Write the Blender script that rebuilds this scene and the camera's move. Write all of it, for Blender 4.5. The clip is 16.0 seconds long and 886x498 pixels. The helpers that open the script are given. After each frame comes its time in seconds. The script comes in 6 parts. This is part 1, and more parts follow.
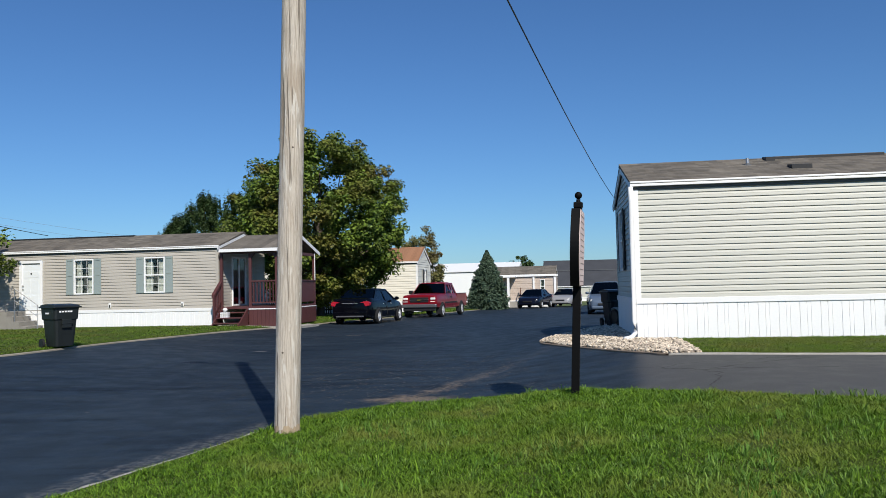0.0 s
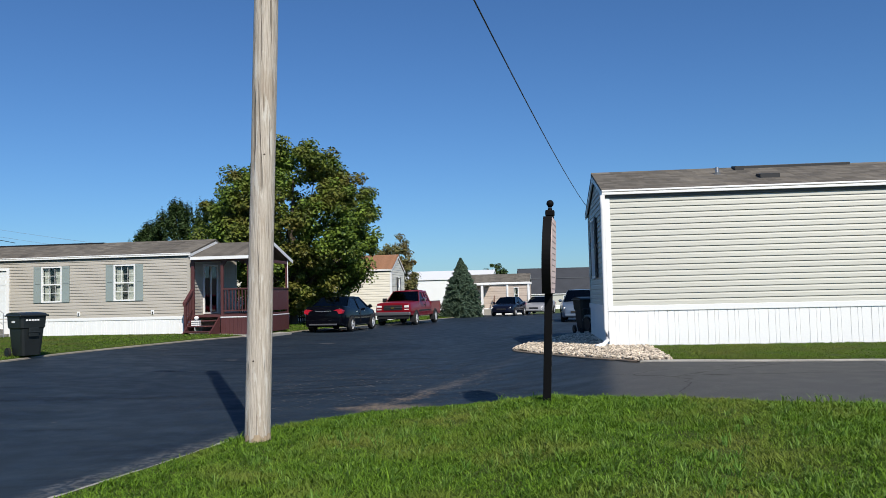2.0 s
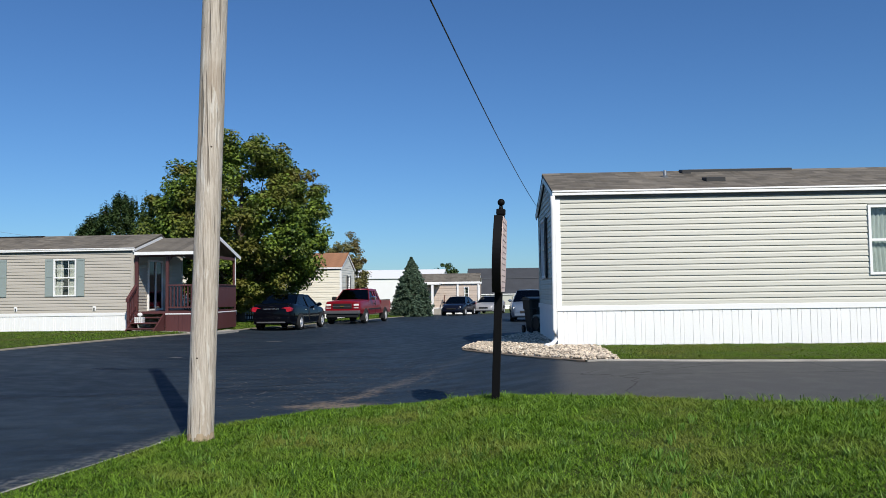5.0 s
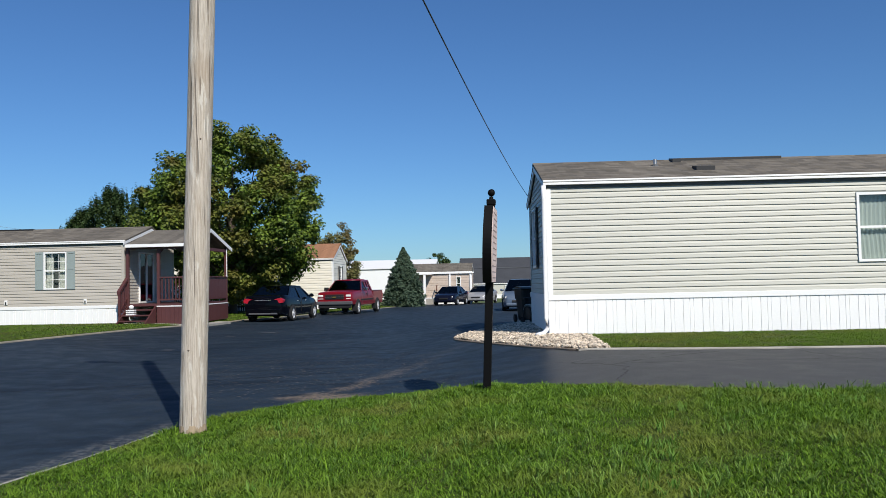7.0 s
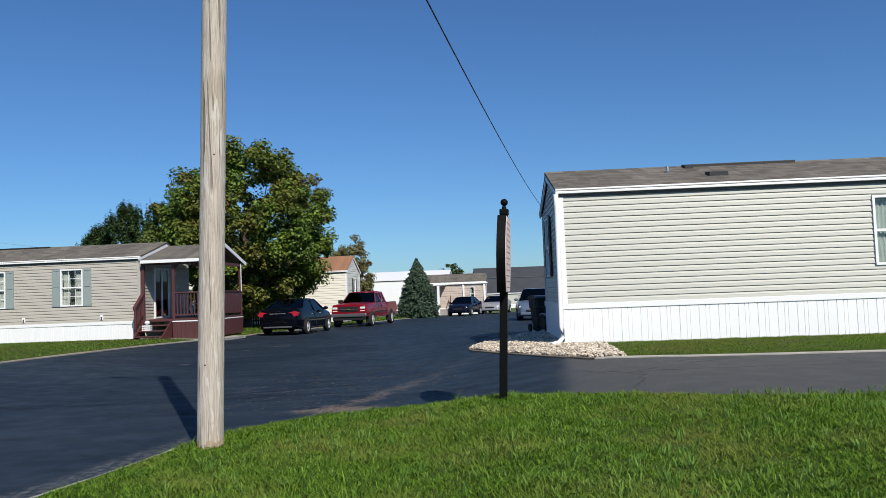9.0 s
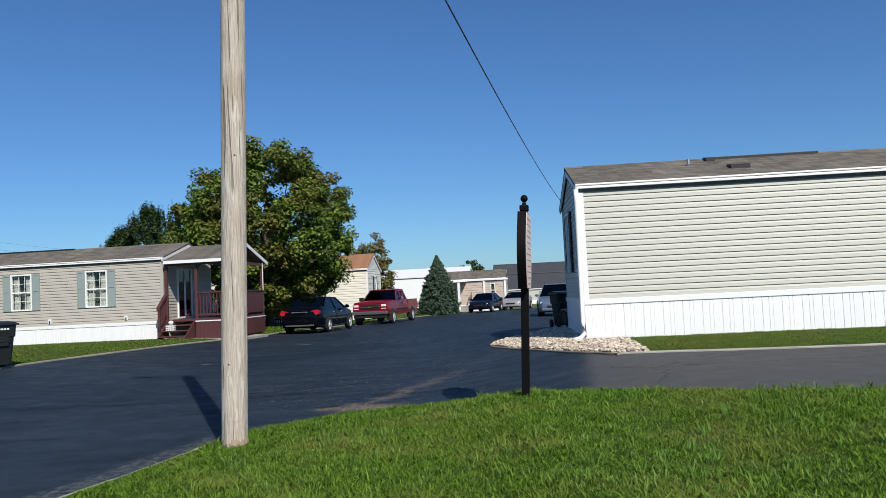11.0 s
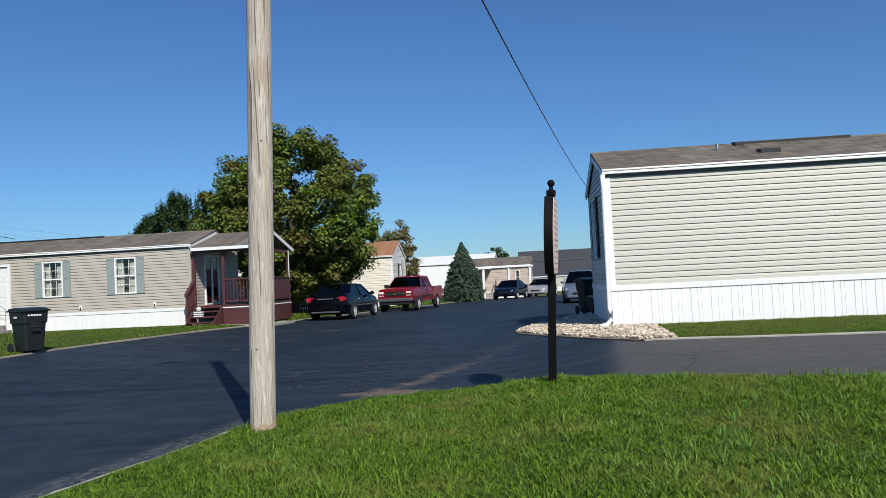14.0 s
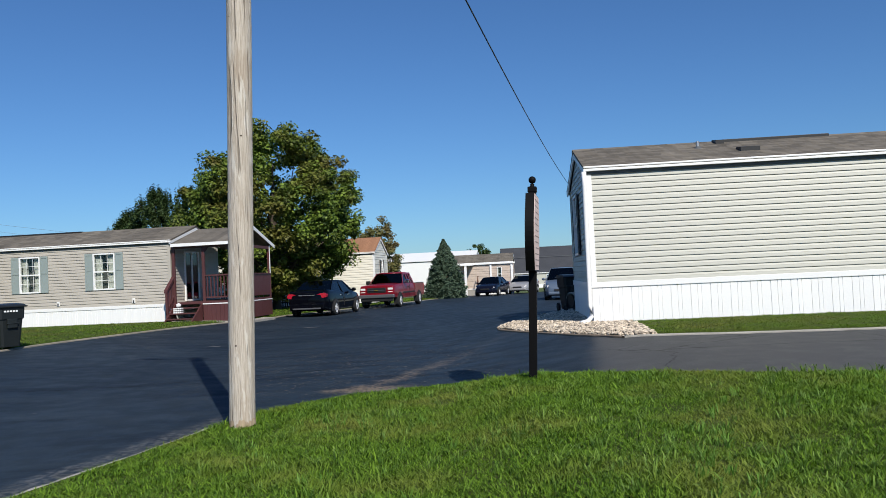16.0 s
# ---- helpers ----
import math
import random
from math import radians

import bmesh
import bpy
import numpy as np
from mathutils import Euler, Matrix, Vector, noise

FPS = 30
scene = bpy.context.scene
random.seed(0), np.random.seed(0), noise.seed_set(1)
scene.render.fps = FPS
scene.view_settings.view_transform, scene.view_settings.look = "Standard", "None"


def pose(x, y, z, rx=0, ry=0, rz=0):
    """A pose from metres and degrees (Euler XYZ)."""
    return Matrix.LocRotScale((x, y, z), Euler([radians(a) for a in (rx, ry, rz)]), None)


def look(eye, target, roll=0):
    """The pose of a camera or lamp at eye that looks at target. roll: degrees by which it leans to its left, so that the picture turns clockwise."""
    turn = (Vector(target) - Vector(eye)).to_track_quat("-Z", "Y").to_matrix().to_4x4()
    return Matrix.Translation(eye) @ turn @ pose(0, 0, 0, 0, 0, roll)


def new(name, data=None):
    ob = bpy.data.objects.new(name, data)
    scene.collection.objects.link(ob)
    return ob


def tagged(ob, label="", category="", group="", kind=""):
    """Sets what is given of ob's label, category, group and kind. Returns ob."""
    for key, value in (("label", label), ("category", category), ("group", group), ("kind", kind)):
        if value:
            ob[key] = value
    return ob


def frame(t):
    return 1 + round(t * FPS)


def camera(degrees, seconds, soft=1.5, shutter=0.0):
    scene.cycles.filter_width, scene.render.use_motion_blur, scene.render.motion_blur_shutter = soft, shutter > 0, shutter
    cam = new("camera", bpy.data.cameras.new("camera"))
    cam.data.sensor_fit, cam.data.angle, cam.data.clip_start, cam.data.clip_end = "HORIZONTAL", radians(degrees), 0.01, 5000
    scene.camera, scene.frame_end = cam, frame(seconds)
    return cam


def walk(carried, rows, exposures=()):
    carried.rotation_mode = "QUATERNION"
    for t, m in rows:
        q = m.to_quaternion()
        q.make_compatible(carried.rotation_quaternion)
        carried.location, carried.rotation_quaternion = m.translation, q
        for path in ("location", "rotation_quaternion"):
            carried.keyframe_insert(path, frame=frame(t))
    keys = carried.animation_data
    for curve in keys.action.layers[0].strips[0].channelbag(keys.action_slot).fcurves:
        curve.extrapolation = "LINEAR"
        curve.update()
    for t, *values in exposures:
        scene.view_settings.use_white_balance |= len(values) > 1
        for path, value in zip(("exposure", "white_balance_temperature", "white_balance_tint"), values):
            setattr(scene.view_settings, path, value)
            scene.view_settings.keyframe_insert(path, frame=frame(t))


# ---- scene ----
cam = camera(58.2, 16.0, soft=0.55)
PATH = [
    (0.0, pose(-0.000, -0.000, 1.560, 92.75, 1.30, 0.00)),
    (0.5, pose(0.003, -0.009, 1.560, 92.59, 1.89, -0.09)),
    (1.0, pose(-0.007, -0.004, 1.558, 92.32, 2.22, 0.37)),
    (1.5, pose(0.014, -0.000, 1.564, 92.89, 1.51, -1.85)),
    (2.0, pose(0.024, -0.010, 1.558, 93.27, 1.34, -1.85)),
    (2.5, pose(0.018, 0.015, 1.555, 93.81, 1.15, -2.10)),
    (3.0, pose(0.019, 0.018, 1.553, 94.24, 0.86, -2.25)),
    (3.5, pose(0.018, 0.003, 1.553, 94.65, 0.53, -2.57)),
    (4.0, pose(0.016, 0.036, 1.545, 93.94, 0.51, -2.86)),
    (4.5, pose(0.027, 0.042, 1.549, 93.34, 0.50, -4.00)),
    (4.7, pose(0.030, 0.053, 1.540, 93.28, 0.53, -4.88)),
    (6.8, pose(0.046, 0.024, 1.546, 92.21, 1.10, -6.34)),
    (7.0, pose(0.048, 0.030, 1.548, 92.42, 1.21, -5.97)),
    (7.5, pose(0.049, 0.023, 1.551, 92.50, 1.47, -5.58)),
    (8.0, pose(0.043, 0.030, 1.550, 92.68, 1.63, -5.41)),
    (8.5, pose(0.043, 0.026, 1.552, 93.03, 1.89, -5.20)),
    (9.0, pose(0.039, 0.029, 1.549, 93.21, 2.16, -4.99)),
    (11.5, pose(0.031, 0.034, 1.556, 92.97, 2.89, -3.34)),
    (12.0, pose(0.021, 0.050, 1.537, 92.89, 2.87, -2.98)),
    (12.5, pose(0.017, 0.051, 1.541, 92.77, 2.83, -1.47)),
    (13.0, pose(0.018, 0.054, 1.543, 92.60, 2.84, -0.91)),
    (13.5, pose(0.017, 0.058, 1.533, 92.39, 2.84, -1.47)),
    (14.0, pose(0.013, 0.066, 1.535, 92.21, 2.85, -1.75)),
    (14.5, pose(0.014, 0.067, 1.536, 92.11, 2.76, -1.97)),
    (15.0, pose(0.017, 0.072, 1.541, 91.91, 2.70, -2.31)),
    (15.5, pose(0.024, 0.078, 1.536, 91.92, 2.72, -2.59)),
    (16.0, pose(0.026, 0.082, 1.530, 91.91, 2.74, -3.04)),
]
walk(cam, PATH, exposures=[(0.0, 0.20), (16.0, 0.20)])

# ---------------------------------------------------------------- light
SUN_AZ, SUN_EL = 18.7, 41.5          # degrees: clockwise from straight behind the camera's first view
world = bpy.data.worlds.new("world")
scene.world = world
world.use_nodes = True
wn = world.node_tree.nodes
sky = wn.new("ShaderNodeTexSky")
sky.sky_type = "NISHITA"
sky.sun_disc = False
sky.sun_elevation = radians(SUN_EL)
sky.sun_rotation = radians(180 - SUN_AZ)
sky.air_density, sky.dust_density, sky.ozone_density = 1.0, 0.2, 4.0
wn["Background"].inputs["Strength"].default_value = 0.071
tint = wn.new("ShaderNodeMix")
tint.data_type, tint.blend_type = "RGBA", "MULTIPLY"
tint.inputs[0].default_value = 1.0
tint.inputs[7].default_value = (0.58, 0.885, 1.215, 1)          # a very clear, dry autumn sky
world.node_tree.links.new(sky.outputs[0], tint.inputs[6])
world.node_tree.links.new(tint.outputs[2], wn["Background"].inputs["Color"])
sun_data = bpy.data.lights.new("sun", "SUN")
sun_data.energy, sun_data.angle, sun_data.color = 4.25, radians(0.53), (1.0, 0.945, 0.85)
sun = new("sun", sun_data)
TO_SUN = Vector((math.sin(radians(SUN_AZ)) * math.cos(radians(SUN_EL)), -math.cos(radians(SUN_AZ)) * math.cos(radians(SUN_EL)), math.sin(radians(SUN_EL))))
sun.matrix_world = look(TO_SUN * 60, (0, 0, 0))


# ---------------------------------------------------------------- materials
def mat(name, base, rough=0.6, metal=0.0, vary=0.12, fine=40.0, coarse=1.5, bump=0.15, dist=0.004, alt=None, stretch=(1, 1, 1), spec=0.5,
        rand=0.0, island=0.0, coat=0.0):
    """A surface with grain and stains at two scales."""
    m = bpy.data.materials.new(name)
    m.use_nodes = True
    nt = m.node_tree
    n, lk = nt.nodes, nt.links.new
    b = n["Principled BSDF"]
    b.inputs["Roughness"].default_value = rough
    b.inputs["Metallic"].default_value = metal
    b.inputs["Specular IOR Level"].default_value = spec
    b.inputs["Coat Weight"].default_value = coat
    tc = n.new("ShaderNodeTexCoord")
    mp = n.new("ShaderNodeMapping")
    mp.inputs["Scale"].default_value = stretch
    lk(tc.outputs["Object"], mp.inputs["Vector"])
    f1, f2 = n.new("ShaderNodeTexNoise"), n.new("ShaderNodeTexNoise")
    f1.inputs["Scale"].default_value, f1.inputs["Detail"].default_value = fine, 3
    f2.inputs["Scale"].default_value, f2.inputs["Detail"].default_value = coarse, 4
    lk(mp.outputs[0], f1.inputs["Vector"])
    lk(mp.outputs[0], f2.inputs["Vector"])
    add = n.new("ShaderNodeMath")
    add.operation = "MULTIPLY_ADD"
    lk(f1.outputs[0], add.inputs[0])
    add.inputs[1].default_value = 0.5
    half = n.new("ShaderNodeMath")
    half.operation = "MULTIPLY"
    half.inputs[1].default_value = 0.5
    lk(f2.outputs[0], half.inputs[0])
    lk(half.outputs[0], add.inputs[2])
    ramp = n.new("ShaderNodeMapRange")
    ramp.inputs[1].default_value, ramp.inputs[2].default_value = 0.3, 0.7
    lk(add.outputs[0], ramp.inputs[0])
    mix = n.new("ShaderNodeMix")
    mix.data_type = "RGBA"
    lo = tuple(c * (1 - vary) for c in base)
    hi = alt or tuple(min(1, c * (1 + vary)) for c in base)
    mix.inputs[6].default_value = (*lo, 1)
    mix.inputs[7].default_value = (*hi, 1)
    lk(ramp.outputs[0], mix.inputs[0])
    col = mix.outputs[2]
    for amount, node, sock in ((rand, "ShaderNodeObjectInfo", "Random"), (island, "ShaderNodeNewGeometry", "Random Per Island")):
        if amount:
            info = n.new(node)
            mr = n.new("ShaderNodeMapRange")
            mr.inputs[3].default_value, mr.inputs[4].default_value = 1 - amount, 1 + amount
            lk(info.outputs[sock], mr.inputs[0])
            hsv = n.new("ShaderNodeHueSaturation")
            lk(mr.outputs[0], hsv.inputs["Value"])
            lk(col, hsv.inputs["Color"])
            col = hsv.outputs[0]
    lk(col, b.inputs["Base Color"])
    if bump:
        bn = n.new("ShaderNodeBump")
        bn.inputs["Strength"].default_value, bn.inputs["Distance"].default_value = bump, dist
        lk(f1.outputs[0], bn.inputs["Height"])
        lk(bn.outputs[0], b.inputs["Normal"])
    return m


def leaf_mat(name, c1, c2, c3, scale=0.6, thin=0.25, gloss=0.15):
    """Leaves: colour by leaf and by region, some light through them."""
    m = bpy.data.materials.new(name)
    m.use_nodes = True
    n, lk = m.node_tree.nodes, m.node_tree.links.new
    b = n["Principled BSDF"]
    b.inputs["Roughness"].default_value = 0.55
    b.inputs["Specular IOR Level"].default_value = gloss
    g = n.new("ShaderNodeNewGeometry")
    tc = n.new("ShaderNodeTexCoord")
    nz = n.new("ShaderNodeTexNoise")
    nz.inputs["Scale"].default_value = scale
    lk(tc.outputs["Object"], nz.inputs["Vector"])
    mr = n.new("ShaderNodeMapRange")
    mr.inputs[1].default_value, mr.inputs[2].default_value = 0.47, 0.70
    lk(nz.outputs[0], mr.inputs[0])
    m1, m2 = n.new("ShaderNodeMix"), n.new("ShaderNodeMix")
    m1.data_type = m2.data_type = "RGBA"
    m1.inputs[6].default_value, m1.inputs[7].default_value = (*c1, 1), (*c2, 1)
    lk(g.outputs["Random Per Island"], m1.inputs[0])
    m2.inputs[7].default_value = (*c3, 1)
    lk(m1.outputs[2], m2.inputs[6])
    lk(mr.outputs[0], m2.inputs[0])
    lk(m2.outputs[2], b.inputs["Base Color"])
    tr = n.new("ShaderNodeBsdfTranslucent")
    lk(m2.outputs[2], tr.inputs["Color"])
    ms = n.new("ShaderNodeMixShader")
    ms.inputs[0].default_value = thin
    lk(b.outputs[0], ms.inputs[1])
    lk(tr.outputs[0], ms.inputs[2])
    lk(ms.outputs[0], n["Material Output"].inputs["Surface"])
    return m


def asphalt_mat():
    """Sealed black asphalt that gives way to older grey asphalt on the side drive, with cracks, worn specks and a sandy streak."""
    m = bpy.data.materials.new("asphalt")
    m.use_nodes = True
    n, lk = m.node_tree.nodes, m.node_tree.links.new
    b = n["Principled BSDF"]
    tc = n.new("ShaderNodeTexCoord")
    sep = n.new("ShaderNodeSeparateXYZ")
    lk(tc.outputs["Object"], sep.inputs[0])

    def math_(op, a, c, d=None):
        q = n.new("ShaderNodeMath")
        q.operation = op
        for i, v in enumerate((a, c, d)):
            if v is None:
                continue
            if isinstance(v, (int, float)):
                q.inputs[i].default_value = v
            else:
                lk(v, q.inputs[i])
        return q.outputs[0]

    def rng(v, a, c, d=0.0, e=1.0):
        q = n.new("ShaderNodeMapRange")
        q.interpolation_type = "SMOOTHSTEP"
        lk(v, q.inputs[0])
        for i, k in enumerate((a, c, d, e)):
            q.inputs[1 + i].default_value = k
        return q.outputs[0]

    def nz(scale, detail=4.0, rough=0.55):
        q = n.new("ShaderNodeTexNoise")
        q.inputs["Scale"].default_value, q.inputs["Detail"].default_value, q.inputs["Roughness"].default_value = scale, detail, rough
        lk(tc.outputs["Object"], q.inputs["Vector"])
        return q.outputs[0]

    def mixc(fac, a, c):
        q = n.new("ShaderNodeMix")
        q.data_type = "RGBA"
        lk(fac, q.inputs[0])
        for i, v in ((6, a), (7, c)):
            if isinstance(v, tuple):
                q.inputs[i].default_value = (*v, 1)
            else:
                lk(v, q.inputs[i])
        return q.outputs[2]

    big, mid, fine, grit = nz(0.35), nz(2.5, 6.0), nz(60.0, 3.0), nz(14.0, 5.0, 0.7)
    x, y = sep.outputs[0], sep.outputs[1]
    # how far past the seam between the two coats
    seam = math_("SUBTRACT", x, math_("MULTIPLY_ADD", y, 0.249, -0.085))
    seam = math_("ADD", seam, math_("MULTIPLY", math_("SUBTRACT", mid, 0.5), 0.35))
    old = math_("MULTIPLY", rng(seam, -0.18, 0.2), rng(y, 16.6, 15.0))
    dark = mixc(rng(math_("MULTIPLY_ADD", big, 0.6, math_("MULTIPLY", fine, 0.4)), 0.35, 0.65), (0.0125, 0.0200, 0.0300), (0.0250, 0.0370, 0.0510))
    grey = mixc(rng(math_("MULTIPLY_ADD", mid, 0.6, math_("MULTIPLY", fine, 0.4)), 0.35, 0.65), (0.055, 0.0565, 0.058), (0.084, 0.0855, 0.0865))
    # long brush strokes of the sealing coat, along the road's width
    smear = n.new("ShaderNodeMapping")
    smear.inputs["Scale"].default_value = (0.22, 1.7, 1)
    smear.inputs["Rotation"].default_value = (0, 0, -0.28)
    lk(tc.outputs["Object"], smear.inputs[0])
    stroke = n.new("ShaderNodeTexNoise")
    stroke.inputs["Scale"].default_value, stroke.inputs["Detail"].default_value = 1.6, 5
    lk(smear.outputs[0], stroke.inputs["Vector"])
    dark = mixc(math_("MULTIPLY", rng(stroke.outputs[0], 0.48, 0.66), 0.30), dark, (0.038, 0.050, 0.063))
    dark = mixc(math_("MULTIPLY", rng(stroke.outputs[0], 0.46, 0.34), 0.4), dark, (0.007, 0.009, 0.013))
    col = mixc(old, dark, grey)
    # pale specks where the coat is worn through
    worn = math_("MULTIPLY", rng(grit, 0.56, 0.66), rng(mid, 0.40, 0.58))
    worn = math_("MULTIPLY", worn, rng(y, 10.0, 12.5))
    worn = math_("MULTIPLY", worn, rng(y, 20.0, 15.5))
    worn = math_("MULTIPLY", worn, rng(x, -4.6, -2.0))
    worn = math_("MULTIPLY", worn, rng(x, 2.2, 0.6))
    col = mixc(math_("MULTIPLY", worn, 0.85), col, (0.27, 0.24, 0.21))
    # sandy streak from the verge towards the stone bed
    streak = math_("ABSOLUTE", math_("SUBTRACT", x, math_("MULTIPLY_ADD", y, 0.44, -5.50)), 0.0)
    sand = math_("MULTIPLY", rng(math_("ADD", streak, math_("MULTIPLY", math_("SUBTRACT", mid, 0.5), 1.1)), 0.28, -0.05), rng(grit, 0.40, 0.62))
    sand = math_("MULTIPLY", sand, rng(y, 16.5, 11.4, 0.12, 1.0))
    sand = math_("MULTIPLY", sand, rng(y, 10.4, 11.2))
    # loose earth spilled off the verge
    bx, by = math_("ADD", x, 0.45), math_("MULTIPLY", math_("SUBTRACT", y, 11.25), 1.7)
    spill = math_("SQRT", math_("ADD", math_("MULTIPLY", bx, bx), math_("MULTIPLY", by, by)), 0.0)
    spill = math_("ADD", spill, math_("MULTIPLY", math_("SUBTRACT", mid, 0.5), 1.2))
    sand = math_("MAXIMUM", sand, math_("MULTIPLY", rng(spill, 0.85, 0.15), rng(grit, 0.36, 0.56)))
    col = mixc(math_("MULTIPLY", sand, 0.9), col, (0.23, 0.175, 0.12))
    # a band of ground-off pale grit a hand's breadth from the verge
    off = math_("SUBTRACT", math_("MULTIPLY_ADD", y, 0.365, -5.28), x)
    off = math_("ADD", off, math_("MULTIPLY", math_("SUBTRACT", mid, 0.5), 0.5))
    band = math_("MULTIPLY", rng(off, 0.02, 0.16), rng(off, 0.50, 0.26))
    band = math_("MULTIPLY", math_("MULTIPLY", band, rng(grit, 0.42, 0.60)), rng(y, 10.2, 9.2))
    col = mixc(math_("MULTIPLY", band, 0.55), col, (0.17, 0.165, 0.155))
    # the old joint across the road
    joint = math_("SUBTRACT", y, math_("MULTIPLY_ADD", x, 0.30, 14.42))
    joint = math_("ABSOLUTE", math_("ADD", joint, math_("MULTIPLY", math_("SUBTRACT", mid, 0.5), 0.5)), 0.0)
    joint = math_("MULTIPLY", math_("MULTIPLY", rng(joint, 0.09, 0.03), rng(grit, 0.42, 0.52)), rng(x, 0.2, -0.8))
    col = mixc(math_("MULTIPLY", joint, 0.8), col, (0.006, 0.006, 0.007))
    # a long crack down the middle of the side drive
    split = math_("SUBTRACT", y, math_("MULTIPLY_ADD", x, -0.155, 12.02))
    split = math_("ABSOLUTE", math_("ADD", split, math_("MULTIPLY", math_("SUBTRACT", nz(1.3, 5.0), 0.5), 0.7)), 0.0)
    split = math_("MULTIPLY", math_("MULTIPLY", rng(split, 0.035, 0.012), rng(x, 3.2, 3.6)), rng(grit, 0.30, 0.42))
    col = mixc(math_("MULTIPLY", split, 0.85), col, (0.014, 0.014, 0.014))
    # thin cracks
    vo = n.new("ShaderNodeTexVoronoi")
    vo.feature = "DISTANCE_TO_EDGE"
    vo.inputs["Scale"].default_value = 0.21
    wob = n.new("ShaderNodeVectorMath")
    wob.operation = "MULTIPLY_ADD"
    q = n.new("ShaderNodeTexNoise")
    q.inputs["Scale"].default_value = 1.1
    q.inputs["Detail"].default_value = 5
    lk(tc.outputs["Object"], q.inputs["Vector"])
    lk(q.outputs["Color"], wob.inputs[0])
    wob.inputs[1].default_value = (1.1, 1.1, 0)
    lk(tc.outputs["Object"], wob.inputs[2])
    lk(wob.outputs[0], vo.inputs["Vector"])
    crack = rng(vo.outputs["Distance"], 0.0045, 0.001)
    col = mixc(math_("MULTIPLY", crack, math_("MULTIPLY_ADD", old, 0.6, 0.2)), col, (0.012, 0.012, 0.012))
    lk(col, b.inputs["Base Color"])
    lk(rng(mid, 0.3, 0.7, 0.52, 0.70), b.inputs["Roughness"])
    b.inputs["Specular IOR Level"].default_value = 0.11
    bp = n.new("ShaderNodeBump")
    bp.inputs["Strength"].default_value, bp.inputs["Distance"].default_value = 0.5, 0.006
    lk(math_("ADD", fine, grit), bp.inputs["Height"])
    lk(bp.outputs[0], b.inputs["Normal"])
    return m


def glass_mat(name, tint=(0.02, 0.025, 0.03)):
    m = bpy.data.materials.new(name)
    m.use_nodes = True
    n, lk = m.node_tree.nodes, m.node_tree.links.new
    t, g, s, fr = (n.new("ShaderNode" + k) for k in ("BsdfTransparent", "BsdfGlossy", "MixShader", "Fresnel"))
    t.inputs[0].default_value = (*tint, 1)
    g.inputs["Roughness"].default_value = 0.03
    fr.inputs["IOR"].default_value = 1.5
    lk(fr.outputs[0], s.inputs[0])
    lk(t.outputs[0], s.inputs[1])
    lk(g.outputs[0], s.inputs[2])
    lk(s.outputs[0], n["Material Output"].inputs["Surface"])
    return m


ASPHALT = asphalt_mat()
SOIL = mat("turf", (0.045, 0.075, 0.014), 0.95, vary=0.35, fine=30, coarse=1.2, bump=0.6, dist=0.02, alt=(0.08, 0.10, 0.025), spec=0.1)
FAR_TURF = mat("far_turf", (0.06, 0.10, 0.02), 0.9, vary=0.3, fine=9, coarse=0.3, bump=0.5, dist=0.03, alt=(0.11, 0.14, 0.035))
BLADE = leaf_mat("grass_blade", (0.034, 0.092, 0.007), (0.20, 0.34, 0.030), (0.21, 0.25, 0.045), 0.8, 0.28, 0.22)
BLADE_TALL = leaf_mat("long_grass_blade", (0.070, 0.150, 0.014), (0.25, 0.38, 0.07), (0.12, 0.26, 0.03), 1.1, 0.3, 0.35)
BLADE_FAR = leaf_mat("grass_blade_far", (0.075, 0.15, 0.013), (0.145, 0.235, 0.025), (0.16, 0.175, 0.035), 0.5, 0.25)
CONCRETE = mat("concrete", (0.33, 0.31, 0.275), 0.85, vary=0.3, fine=50, coarse=2, bump=0.3)
KERB_MAT = mat("stained_kerb", (0.27, 0.24, 0.19), 0.9, vary=0.35, fine=40, coarse=1.5, bump=0.3)
STEP_MAT = mat("grey_step_concrete", (0.24, 0.225, 0.20), 0.9, vary=0.25, fine=40, coarse=2, bump=0.3)
STONE = mat("pale_stone", (0.52, 0.44, 0.345), 0.85, vary=0.35, fine=25, coarse=4, bump=0.3, island=0.5, spec=0.2)


